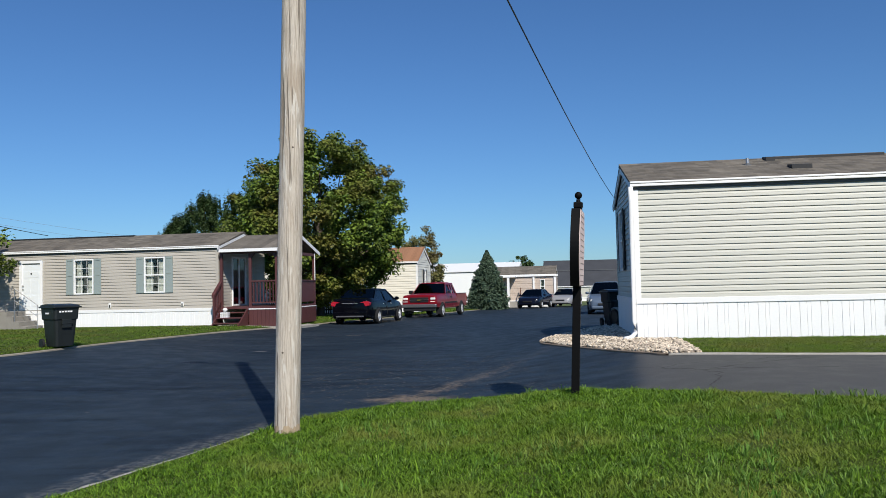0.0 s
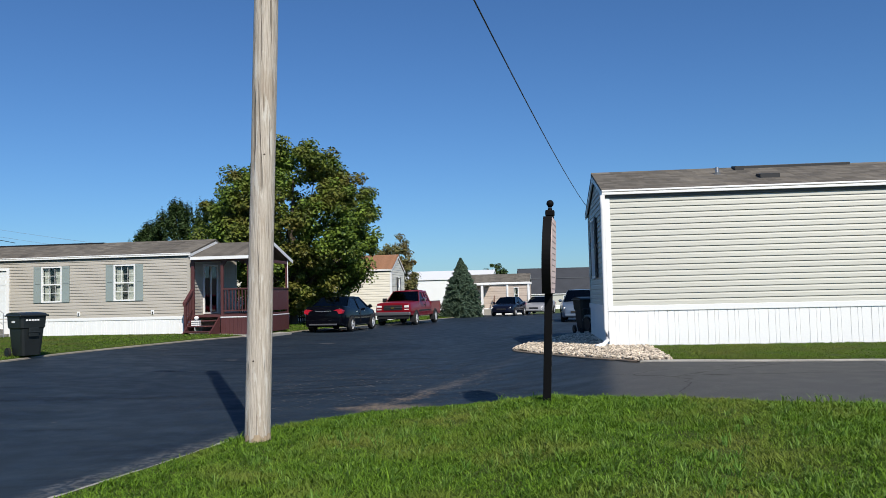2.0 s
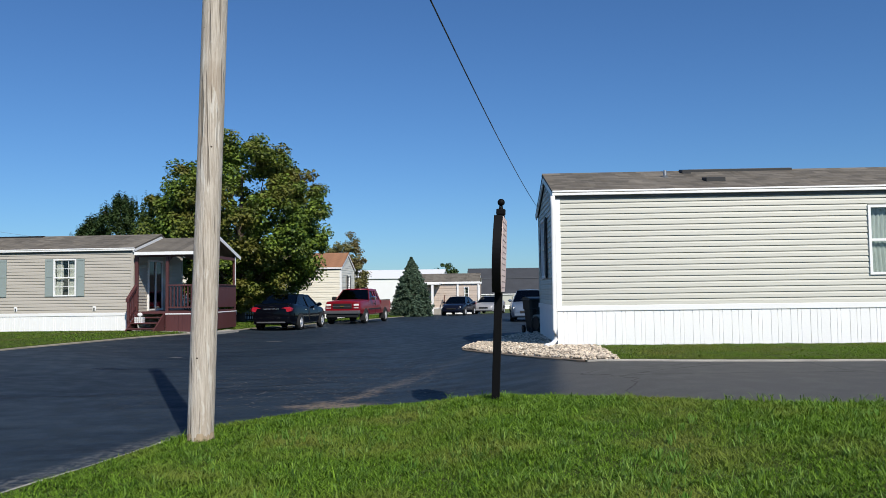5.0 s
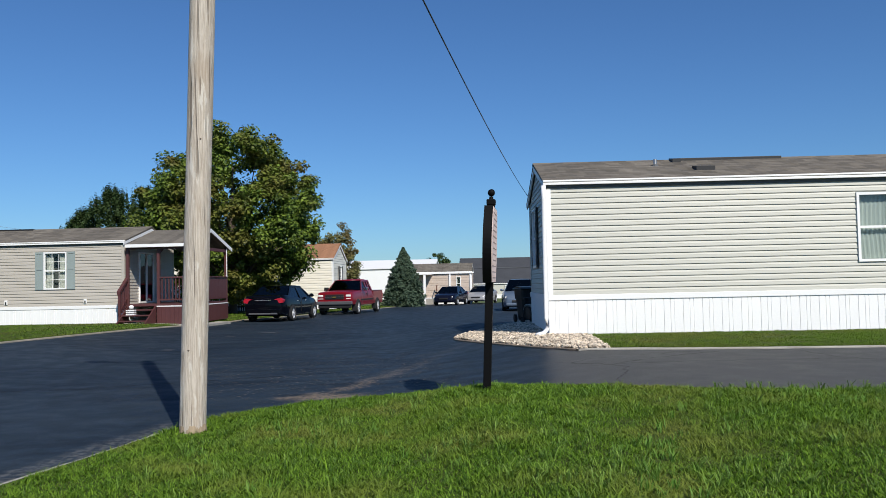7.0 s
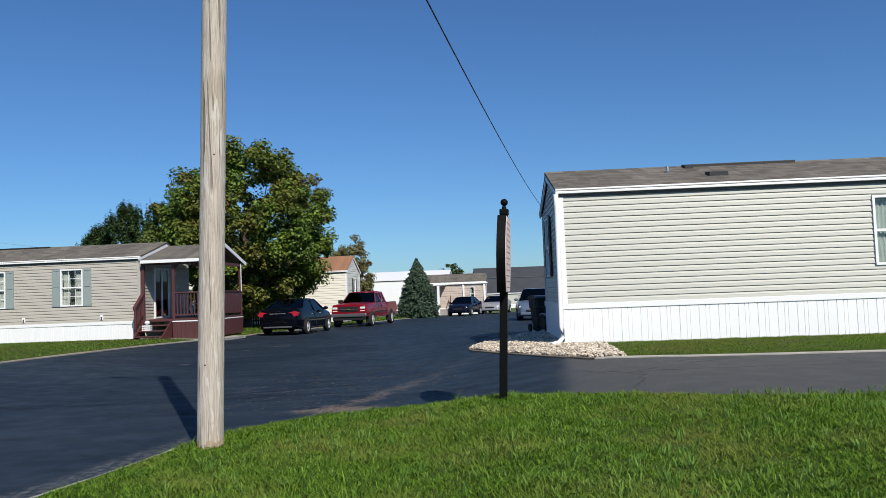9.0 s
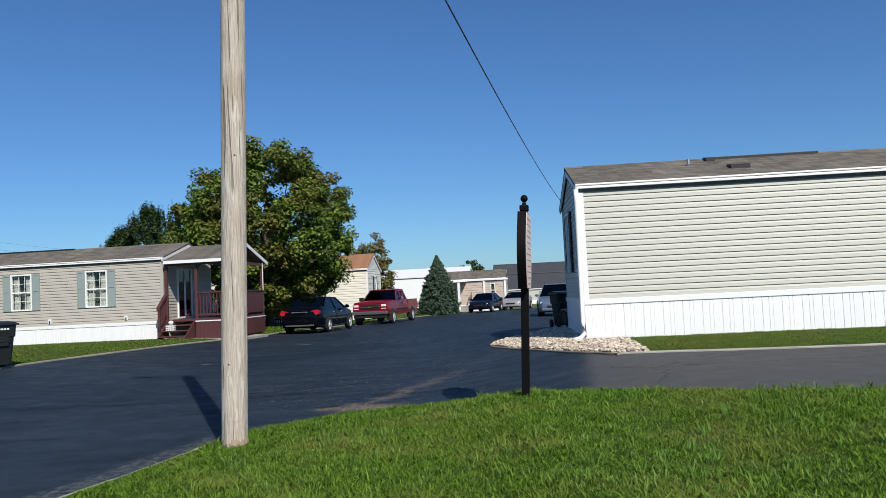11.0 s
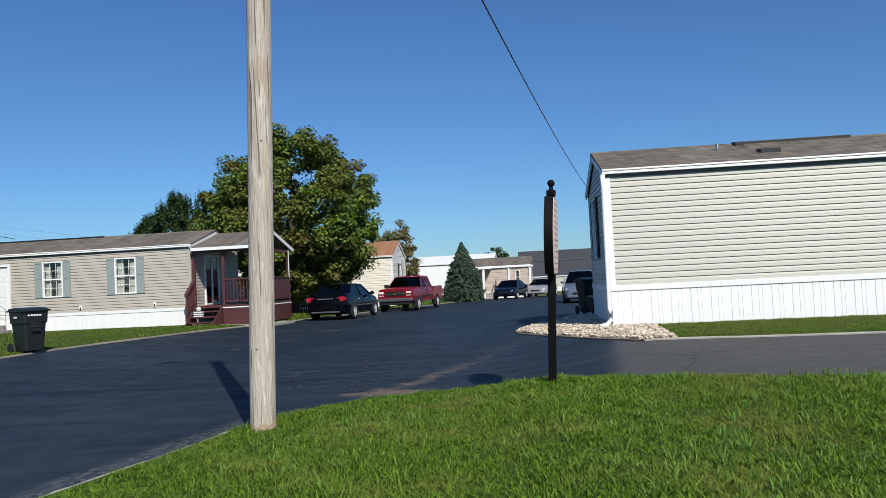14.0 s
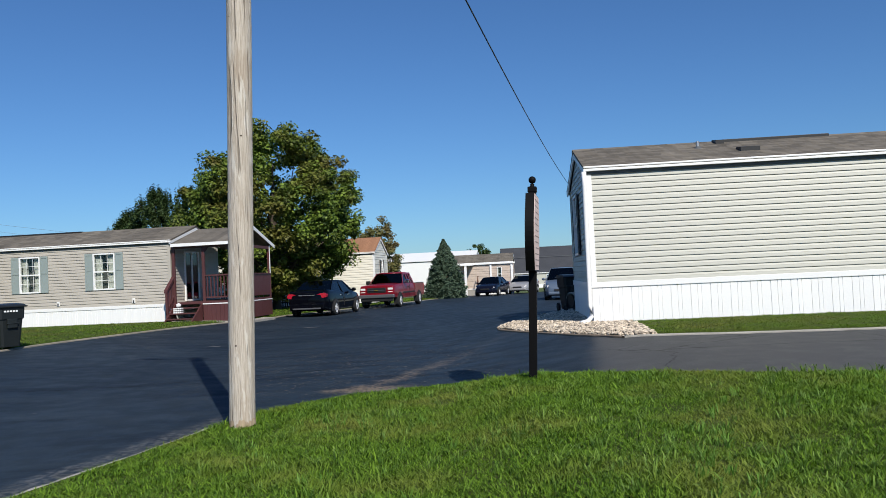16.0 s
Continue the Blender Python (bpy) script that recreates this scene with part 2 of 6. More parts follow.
def pole_mat():
    """Grey weathered wood: long fibres, dark checks, pale scars and brown blotches."""
    m = bpy.data.materials.new("weathered_pole")
    m.use_nodes = True
    n, lk = m.node_tree.nodes, m.node_tree.links.new
    b = n["Principled BSDF"]
    b.inputs["Roughness"].default_value = 0.88
    b.inputs["Specular IOR Level"].default_value = 0.2
    tc = n.new("ShaderNodeTexCoord")

    def nz(scale, stretch, detail=4.0, rough=0.6):
        mp, q = n.new("ShaderNodeMapping"), n.new("ShaderNodeTexNoise")
        mp.inputs["Scale"].default_value = (1, 1, stretch)
        lk(tc.outputs["Object"], mp.inputs[0])
        lk(mp.outputs[0], q.inputs["Vector"])
        q.inputs["Scale"].default_value, q.inputs["Detail"].default_value, q.inputs["Roughness"].default_value = scale, detail, rough
        return q.outputs[0]

    def step(v, a, c):
        q = n.new("ShaderNodeMapRange")
        q.interpolation_type = "SMOOTHSTEP"
        lk(v, q.inputs[0])
        q.inputs[1].default_value, q.inputs[2].default_value = a, c
        return q.outputs[0]

    def mixc(fac, a, c, amount=1.0):
        mu, q = n.new("ShaderNodeMath"), n.new("ShaderNodeMix")
        mu.operation = "MULTIPLY"
        mu.inputs[1].default_value = amount
        lk(fac, mu.inputs[0])
        q.data_type = "RGBA"
        lk(mu.outputs[0], q.inputs[0])
        for i, v in ((6, a), (7, c)):
            if isinstance(v, tuple):
                q.inputs[i].default_value = (*v, 1)
            else:
                lk(v, q.inputs[i])
        return q.outputs[2]
    fibre, check, blot, scar = nz(95, 0.035, 5.0, 0.7), nz(30, 0.03, 2.0, 0.4), nz(5, 0.3), nz(15, 0.16, 4.0, 0.65)
    col = mixc(step(fibre, 0.38, 0.62), (0.41, 0.35, 0.285), (0.60, 0.535, 0.455))
    col = mixc(step(blot, 0.52, 0.68), col, (0.36, 0.27, 0.19), 0.4)
    col = mixc(step(scar, 0.56, 0.63), col, (0.67, 0.63, 0.56), 0.75)
    col = mixc(step(check, 0.62, 0.66), col, (0.12, 0.095, 0.07), 0.65)
    lk(col, b.inputs["Base Color"])
    bp, sub = n.new("ShaderNodeBump"), n.new("ShaderNodeMath")
    sub.operation = "SUBTRACT"
    lk(fibre, sub.inputs[0])
    lk(step(check, 0.62, 0.675), sub.inputs[1])
    bp.inputs["Strength"].default_value, bp.inputs["Distance"].default_value = 0.9, 0.012
    lk(sub.outputs[0], bp.inputs["Height"])
    lk(bp.outputs[0], b.inputs["Normal"])
    return m


POLE_WOOD = pole_mat()
POLE_END = mat("pole_butt", (0.37, 0.285, 0.19), 0.9, vary=0.4, fine=30, coarse=8, bump=0.6, stretch=(2, 2, 0.3))
BLACK_PAINT = mat("black_paint", (0.003, 0.003, 0.0035), 0.65, vary=0.2, fine=60, bump=0.1, spec=0.12)
SIGN_FACE = mat("pale_pink_board", (0.72, 0.56, 0.52), 0.6, vary=0.06, bump=0.05)
SIGN_INK = mat("brown_lettering", (0.26, 0.19, 0.17), 0.7)
VINYL_CREAM = mat("cream_vinyl", (0.50, 0.495, 0.435), 0.5, vary=0.05, fine=30, coarse=0.8, bump=0.12, stretch=(0.3, 1, 4), rand=0.02)
VINYL_TAN = mat("tan_vinyl", (0.455, 0.42, 0.365), 0.5, vary=0.05, fine=30, coarse=0.8, bump=0.12, stretch=(0.3, 1, 4), rand=0.02)
VINYL_YELLOW = mat("pale_yellow_vinyl", (0.76, 0.725, 0.625), 0.5, vary=0.05, fine=30, coarse=0.8, bump=0.1, rand=0.02)
VINYL_BEIGE = mat("beige_vinyl", (0.51, 0.42, 0.35), 0.55, vary=0.05, fine=30, coarse=0.8, bump=0.1, rand=0.02)
WHITE = mat("white_vinyl", (0.83, 0.83, 0.82), 0.45, vary=0.03, fine=30, coarse=1.2, bump=0.05)
SKIRT = mat("white_skirting", (0.84, 0.84, 0.83), 0.5, vary=0.04, fine=25, coarse=1.0, bump=0.08, rand=0.015)
# dark grey with eave shade in it; also used on boot, service head, roof seam
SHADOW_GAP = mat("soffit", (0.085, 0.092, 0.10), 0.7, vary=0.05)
SHINGLE = mat("brown_shingle", (0.130, 0.112, 0.089), 0.9, vary=0.3, fine=14, coarse=1.5, bump=0.7, dist=0.01, alt=(0.20, 0.176, 0.142), stretch=(0.45, 1, 1), island=0.12)


def shingle_tabs(m, width=0.31, amount=0.28):
    """Tabs of differing tone along each shingle course."""
    n, lk = m.node_tree.nodes, m.node_tree.links.new
    b = n["Principled BSDF"]
    old = b.inputs["Base Color"].links[0].from_socket
    tc, sp, oi = n.new("ShaderNodeTexCoord"), n.new("ShaderNodeSeparateXYZ"), n.new("ShaderNodeObjectInfo")
    lk(tc.outputs["Object"], sp.inputs[0])
    ma, fl, mb, wnz, mr, hs = (n.new("ShaderNode" + k) for k in ("Math", "Math", "Math", "TexWhiteNoise", "MapRange", "HueSaturation"))
    ma.operation, fl.operation, mb.operation = "MULTIPLY_ADD", "FLOOR", "MULTIPLY_ADD"
    lk(sp.outputs[0], ma.inputs[0])
    ma.inputs[1].default_value = 1 / width
    lk(oi.outputs["Random"], ma.inputs[2])
    lk(ma.outputs[0], fl.inputs[0])
    lk(oi.outputs["Random"], mb.inputs[0])
    mb.inputs[1].default_value = 97.0
    lk(fl.outputs[0], mb.inputs[2])
    wnz.noise_dimensions = "1D"
    lk(mb.outputs[0], wnz.inputs["W"])
    mr.inputs[3].default_value, mr.inputs[4].default_value = 1 - amount, 1 + amount
    lk(wnz.outputs["Value"], mr.inputs[0])
    lk(mr.outputs[0], hs.inputs["Value"])
    lk(old, hs.inputs["Color"])
    lk(hs.outputs[0], b.inputs["Base Color"])


shingle_tabs(SHINGLE)
SHINGLE_RED = mat("russet_shingle", (0.30, 0.15, 0.08), 0.9, vary=0.25, fine=14, coarse=2, bump=0.6, dist=0.01)
SHINGLE_DARK = mat("charcoal_shingle", (0.045, 0.048, 0.055), 0.9, vary=0.2, fine=8, coarse=1, bump=0.6, dist=0.01)
SHUTTER_GREY = mat("grey_green_shutter", (0.27, 0.32, 0.31), 0.5, vary=0.06, bump=0.05)
SHUTTER_BLACK = mat("black_shutter", (0.02, 0.02, 0.022), 0.5, vary=0.1, bump=0.05)
MAROON = mat("maroon_paint", (0.085, 0.028, 0.028), 0.55, vary=0.18, fine=18, coarse=2, bump=0.2, stretch=(1, 1, 0.3))
# fence wood, base colour darkened to carry the maple's shade
DARK_WOOD = mat("dark_weathered_wood", (0.03, 0.022, 0.018), 0.8, vary=0.3)
BROWN_WOOD = mat("brown_stained_wood", (0.12, 0.055, 0.035), 0.6, vary=0.2)
GLASS = glass_mat("window_glass", (0.75, 0.8, 0.8))
CAR_GLASS = glass_mat("car_glass", (0.16, 0.18, 0.18))
CURTAIN = mat("pale_curtain", (0.62, 0.60, 0.55), 0.9, vary=0.15, fine=8, coarse=3, bump=0.3, stretch=(4, 1, 0.3))
CURTAIN_SAGE = mat("sage_curtain", (0.50, 0.53, 0.50), 0.9, vary=0.15, fine=8, coarse=3, bump=0.3, stretch=(4, 1, 0.3))
ROOM = mat("dim_room", (0.10, 0.095, 0.085), 0.95, vary=0.2)
DOOR_WHITE = mat("white_door", (0.76, 0.79, 0.80), 0.4, vary=0.03, bump=0.03)
METAL = mat("galvanised_metal", (0.45, 0.45, 0.46), 0.45, 0.9, vary=0.1)
BLACK_PLASTIC = mat("black_plastic", (0.013, 0.016, 0.016), 0.42, vary=0.25, fine=50, coarse=3, bump=0.15)
RUBBER = mat("tyre_rubber", (0.012, 0.012, 0.012), 0.85, vary=0.2)
RIM = mat("alloy_rim", (0.72, 0.72, 0.73), 0.35, 0.4, vary=0.05, bump=0)
CHROME = mat("chrome", (0.7, 0.7, 0.72), 0.12, 1.0, vary=0.03, bump=0)
CAR_BLACK = mat("black_blue_car_paint", (0.002, 0.0025, 0.005), 0.10, vary=0.1, bump=0, spec=0.14)
CAR_RED = mat("red_car_paint", (0.18, 0.005, 0.012), 0.28, vary=0.06, bump=0, coat=0.2, spec=0.3)
CAR_NAVY = mat("navy_car_paint", (0.005, 0.006, 0.014), 0.15, vary=0.06, bump=0, spec=0.25)
CAR_SILVER = mat("silver_car_paint", (0.30, 0.30, 0.31), 0.35, 0.15, vary=0.05, bump=0, coat=0.2)
CAR_BLUE = mat("pale_blue_car_paint", (0.10, 0.135, 0.19), 0.35, 0.1, vary=0.05, bump=0, coat=0.2)
BUMPER_METAL = mat("brushed_bumper_metal", (0.16, 0.16, 0.17), 0.35, 0.5, vary=0.08, bump=0)
TRIM_BLACK = mat("black_trim", (0.012, 0.012, 0.013), 0.55, vary=0.1, bump=0)
TAIL_RED = mat("red_lens", (0.42, 0.008, 0.025), 0.2, vary=0.05, bump=0, coat=0.5)
LENS_CLEAR = mat("headlamp_lens", (0.75, 0.75, 0.72), 0.12, vary=0.05, bump=0, coat=0.5)
BARK = mat("bark", (0.085, 0.065, 0.05), 0.95, vary=0.35, fine=14, coarse=3, bump=0.9, dist=0.02, stretch=(3, 3, 0.5))
MAPLE = leaf_mat("maple_leaf", (0.026, 0.056, 0.009), (0.190, 0.275, 0.036), (0.150, 0.128, 0.028), 0.33, 0.16, 0.3)
AUTUMN = leaf_mat("turning_leaf", (0.12, 0.135, 0.045), (0.23, 0.20, 0.08), (0.21, 0.135, 0.065), 0.5, 0.3)
PINE = leaf_mat("pine_needle", (0.022, 0.05, 0.016), (0.07, 0.11, 0.035), (0.05, 0.08, 0.028), 0.5, 0.1)
SPRUCE = leaf_mat("spruce_needle", (0.055, 0.095, 0.06), (0.105, 0.15, 0.095), (0.08, 0.125, 0.085), 0.8, 0.08)
CABLE = mat("cable", (0.02, 0.02, 0.022), 0.6, vary=0.1, bump=0)
CABLE_FAR = mat("far_cable", (0.16, 0.25, 0.36), 0.6, vary=0.1, bump=0)


# ---------------------------------------------------------------- building blocks
def thing(name, m, label, category, group="", kind=""):
    """An Empty at a thing's base."""
    ob = new(name)
    ob.empty_display_size = 0.1
    ob.matrix_basis = m
    return tagged(ob, label, category, group, kind)


def part(name, bm, material, parent=None, label="", smooth=False, at=None):
    """Links a bmesh as one mesh object."""
    me = bpy.data.meshes.new(name)
    bm.normal_update()
    bm.to_mesh(me)
    bm.free()
    me.materials.append(material)
    if smooth:
        for p in me.polygons:
            p.use_smooth = True
    ob = new(name, me)
    ob.parent = parent
    if at is not None:
        ob.matrix_basis = at
    if label:
        ob["label"] = label
    return ob


def again(ob, m):
    """The same mesh once more, under the same parent."""
    c = new(ob.name.split(".")[0], ob.data)
    c.parent = ob.parent
    c.matrix_basis = m
    if "label" in ob:
        c["label"] = ob["label"]
    return c


def box(x0, x1, y0, y1, z0, z1, bm=None, bevel=0.0, m=None):
    bm = bm or bmesh.new()
    r = bmesh.ops.create_cube(bm, size=1)
    mm = Matrix.Translation(((x0 + x1) / 2, (y0 + y1) / 2, (z0 + z1) / 2)) @ Matrix.Diagonal((x1 - x0, y1 - y0, z1 - z0, 1))
    bmesh.ops.transform(bm, matrix=(m or Matrix()) @ mm, verts=r["verts"])
    if bevel:
        es = list({e for v in r["verts"] for e in v.link_edges})
        bmesh.ops.bevel(bm, geom=es, offset=bevel, segments=2, affect="EDGES", profile=0.5)
    return bm


def tube(points, radius, sides=8, bm=None, cap=True):
    """A round bar along points; radius may be a list."""
    bm = bm or bmesh.new()
    pts = [Vector(p) for p in points]
    rr = radius if isinstance(radius, (list, tuple)) else [radius] * len(pts)
    rings = []
    for i, p in enumerate(pts):
        d = (pts[min(i + 1, len(pts) - 1)] - pts[max(i - 1, 0)]).normalized()
        a = d.orthogonal().normalized() if abs(d.z) < 0.99 else Vector((1, 0, 0))
        if abs(d.z) < 0.99:
            a = d.cross(Vector((0, 0, 1))).normalized()
        b = d.cross(a).normalized()
        rings.append([bm.verts.new(p + (a * math.cos(k * 2 * math.pi / sides) + b * math.sin(k * 2 * math.pi / sides)) * rr[i]) for k in range(sides)])
    for r0, r1 in zip(rings, rings[1:]):
        for k in range(sides):
            bm.faces.new((r0[k], r0[(k + 1) % sides], r1[(k + 1) % sides], r1[k]))
    if cap:
        bm.faces.new(rings[0][::-1])
        bm.faces.new(rings[-1])
    bmesh.ops.recalc_face_normals(bm, faces=bm.faces)
    return bm


def prism(poly, axis, a, b, bm=None):
    """A polygon in the plane across axis ('x' or 'y' or 'z'), drawn out from a to b."""
    bm = bm or bmesh.new()

    def pt(p, v):
        return {"x": (v, p[0], p[1]), "y": (p[0], v, p[1]), "z": (p[0], p[1], v)}[axis]
    v0 = [bm.verts.new(pt(p, a)) for p in poly]
    v1 = [bm.verts.new(pt(p, b)) for p in poly]
    fs = [bm.faces.new(v0), bm.faces.new(v1[::-1])]
    k = len(poly)
    for i in range(k):
        fs.append(bm.faces.new((v0[i], v0[(i + 1) % k], v1[(i + 1) % k], v1[i])))
    bmesh.ops.recalc_face_normals(bm, faces=fs)
    return bm


def ball(r, m=None, seg=14, rings=9, bm=None):
    bm = bm or bmesh.new()
    bmesh.ops.create_uvsphere(bm, u_segments=seg, v_segments=rings, radius=r, matrix=m or Matrix())
    return bm


def raw(name, verts, faces, material, parent=None, smooth=False):
    """One mesh from arrays of corners and faces."""
    me = bpy.data.meshes.new(name)
    me.from_pydata(verts, [], faces)
    me.materials.append(material)
    if smooth:
        me.polygons.foreach_set("use_smooth", [True] * len(me.polygons))
    me.update()
    ob = new(name, me)
    ob.parent = parent
    return ob


def ss(a, b, x):
    t = np.clip((x - a) / (b - a), 0, 1)
    return t * t * (3 - 2 * t)


def zf(x, y):
    """The lie of the land."""
    return (0.33 * ss(0.5, 4.2, x) * (1 - ss(19, 36, y)) + 0.2 * ss(4, 9, -x) * (1 - ss(40, 60, y)) - 0.008 * np.clip(y - 36, 0, 40))


def zg(x, y):
    """The lie of the turf: the verge swells to a low bank round the sign before it falls to the road."""
    want = 0.185 * ss(0.35, 1.35, x) + 0.145 * ss(2.5, 4.2, x)
    edge = np.interp(x, [0.6, 1.85, 2.85, 3.75, 4.51, 7, 14], [11.15, 11.15, 9.75, 8.5, 7.95, 7.3, 6.4])
    return zf(x, y) + np.clip(want - zf(x, y), 0, 1) * ss(0.0, 1.1, edge - y)


# ---------------------------------------------------------------- ground and road
def grid(name, xs, ys, lift, material):
    X, Y = np.meshgrid(xs, ys)
    Z = zf(X, Y) + lift
    nx = len(xs)
    v = np.stack([X, Y, Z], -1).reshape(-1, 3)
    f = [(j * nx + i, j * nx + i + 1, (j + 1) * nx + i + 1, (j + 1) * nx + i) for j in range(len(ys) - 1) for i in range(nx - 1)]
    return raw(name, v.tolist(), f, material, smooth=True)


far = [75, 100, 150, 250, 450, 900, 1800]
axis = sorted([-v for v in far] + [float(v) for v in range(-60, 61, 1)] + far)
tagged(grid("ground", axis, sorted([-v for v in far] + [float(v) for v in range(-60, 75, 1)] + far), -0.10, FAR_TURF), "flat open ground with mown grass reaching the horizon", "ground", kind="structure")
tagged(grid("road", np.arange(-14, 26.1, 0.5), np.arange(-4, 67.1, 0.5), 0.0, ASPHALT), "black sealed asphalt road with an older grey side drive", "road", kind="structure")


def resample(line, n):
    p = np.array(line, float)
    d = np.r_[0, np.cumsum(np.hypot(*np.diff(p, axis=0).T))]
    s = np.linspace(0, d[-1], n)
    # rounded corners
    q = np.stack([np.interp(s, d, p[:, 0]), np.interp(s, d, p[:, 1])], -1)
    for _ in range(3):
        q[1:-1] = (q[:-2] + 2 * q[1:-1] + q[2:]) / 4
    return q


def lawn(name, a, b, lift, n, m, label):
    """Turf between two border lines, with a small drop along the first."""
    A, B = resample(a, n), resample(b, n)
    rows = [A + (B - A) * 0.0] + [A + (B - A) * t for t in np.linspace(0.0, 1, m) ** 1.6]
    v = []
    for k, r in enumerate(rows):
        z = zg(r[:, 0], r[:, 1]) + (-0.03 if k == 0 else lift * (0.7 if k == 1 else 1))
        v += np.c_[r, z].tolist()
    f = [(j * n + i, j * n + i + 1, (j + 1) * n + i + 1, (j + 1) * n + i) for j in range(len(rows) - 1) for i in range(n - 1)]
    return tagged(raw(name, v, f, SOIL, smooth=True), label, "lawn", kind="structure")


def strip(name, line, w, top, n, material, label, category, side=1, rough=0.0):
    """A low edging along a line."""
    p = resample(line, n)
    d = np.gradient(p, axis=0)
    d /= np.hypot(d[:, 0], d[:, 1])[:, None]
    nrm = np.c_[-d[:, 1], d[:, 0]] * side
    rng = np.random.RandomState(3)
    wob = (rng.rand(n, 1) - 0.5) * rough
    prof = [(0, -0.05), (0, top - 0.012), (0.012, top), (w - 0.012, top), (w, top - 0.012), (w, -0.05)]
    v = []
    for o, z in prof:
        q = p + nrm * (o + wob)
        v += np.c_[q, zf(q[:, 0], q[:, 1]) + z + wob[:, 0] * 0.15].tolist()
    f = [(j * n + i, j * n + i + 1, (j + 1) * n + i + 1, (j + 1) * n + i) for j in range(len(prof) - 1) for i in range(n - 1)]
    return tagged(raw(name, v, f, material), label, category, kind="structure")


FORE = [(-6.0, -3.5), (-4.6, 1.5), (-3.7, 4.5), (-3.02, 6.24), (-2.56, 7.44), (-2.02, 9.0), (-1.75, 9.6), (-1.28, 10.2), (-0.72, 10.65), (0.6, 11.15), (1.85, 11.15), (2.85, 9.75), (3.75, 8.5), (4.51, 7.95), (7, 7.3), (14, 6.4)]
lawn("lawn", FORE, [(-6.0, -3.9), (-4, -3.9), (14, -3.9)], 0.02, 120, 30, "sunlit uncut green grass verge with yellowed patches")
strip("kerb", FORE[:7], 0.055, 0.012, 90, CONCRETE, "thin pale crumbling concrete edging along the verge", "edging", side=1, rough=0.03)
KERB_L = [(-13.5, 15.2), (-11.2, 17.0), (-10.16, 18.3), (-9.87, 19.5), (-9.5, 21.7), (-8.49, 24.7), (-7.64, 28.01), (-6.46, 31.96), (-5.58, 34.97), (-5.21, 37.72), (-3.9, 41.5), (-1.9, 47), (0.4, 53), (2.2, 58), (4.4, 63), (5.0, 66.9)]
lawn("lawn", KERB_L, [(-45, 15.2), (-45, 20), (-40, 30), (-40, 66.9)], 0.06, 120, 16, "short green lawn round the homes beside the road")
strip("kerb", KERB_L, 0.12, 0.04, 160, KERB_MAT, "low pale concrete kerb along the road", "kerb", side=-1, rough=0.03)
BED_EDGE = [(5.8, 28.0), (4.7, 23.2), (3.5, 20.9), (2.5, 19.9), (2.29, 19.24), (2.64, 17.48), (3.3, 14.92), (3.81, 13.60)]
DRIVE_EDGE = [(3.81, 13.60), (4.3, 13.48), (5.42, 13.10), (6.95, 12.70), (12, 11.75), (25, 9.4)]
STRIP = [(4.28, 13.62), (5.45, 13.24), (6.97, 12.83), (12, 11.88), (25, 9.53)]
lawn("lawn", STRIP, [(4.85, 16.8), (6.5, 16.55), (12, 15.6), (25, 13.3)], 0.045, 60, 8, "narrow strip of short grass beside the white skirting")
strip("kerb", DRIVE_EDGE, 0.1, 0.03, 90, CONCRETE, "thin concrete edging along the grass strip", "edging", side=1, rough=0.02)
strip("kerb", BED_EDGE, 0.06, 0.035, 70, mat("brown_edging", (0.22, 0.165, 0.115), 0.9, vary=0.35, fine=30, coarse=2, bump=0.3), "weathered brown edging round the stone bed", "edging", side=-1, rough=0.03)
lawn("lawn", [(6.2, 28.2), (7.4, 34), (7.6, 38.5), (25, 38.5)], [(26, 18), (26, 22), (26, 30), (26, 38)], 0.05, 40, 8, "grass behind the cream mobile home")
# concrete pad in front of the porch
pad = np.array([(-9.0, 31.3), (-5.9, 30.9), (-5.3, 33.9), (-5.8, 34.0), (-6.1, 31.8), (-9.0, 32.0)])
bm = bmesh.new()
top = [bm.verts.new((x, y, zf(x, y) + 0.085)) for x, y in pad]
low = [bm.verts.new((x, y, zf(x, y) - 0.03)) for x, y in pad]
bm.faces.new(top)
for i in range(len(pad)):
    j = (i + 1) % len(pad)
    bm.faces.new((top[i], low[i], low[j], top[j]))
bmesh.ops.recalc_face_normals(bm, faces=bm.faces)
tagged(part("walkway", bm, CONCRETE), "pale concrete walkway round the porch", "walkway", kind="structure")


def inside(poly, x, y):
    hit = np.zeros(len(x), bool)
    k = len(poly)
    for i in range(k):
        (x0, y0), (x1, y1) = poly[i], poly[(i + 1) % k]
        c = ((y0 > y) != (y1 > y)) & (x < (x1 - x0) * (y - y0) / (y1 - y0 + 1e-12) + x0)
        hit ^= c
    return hit


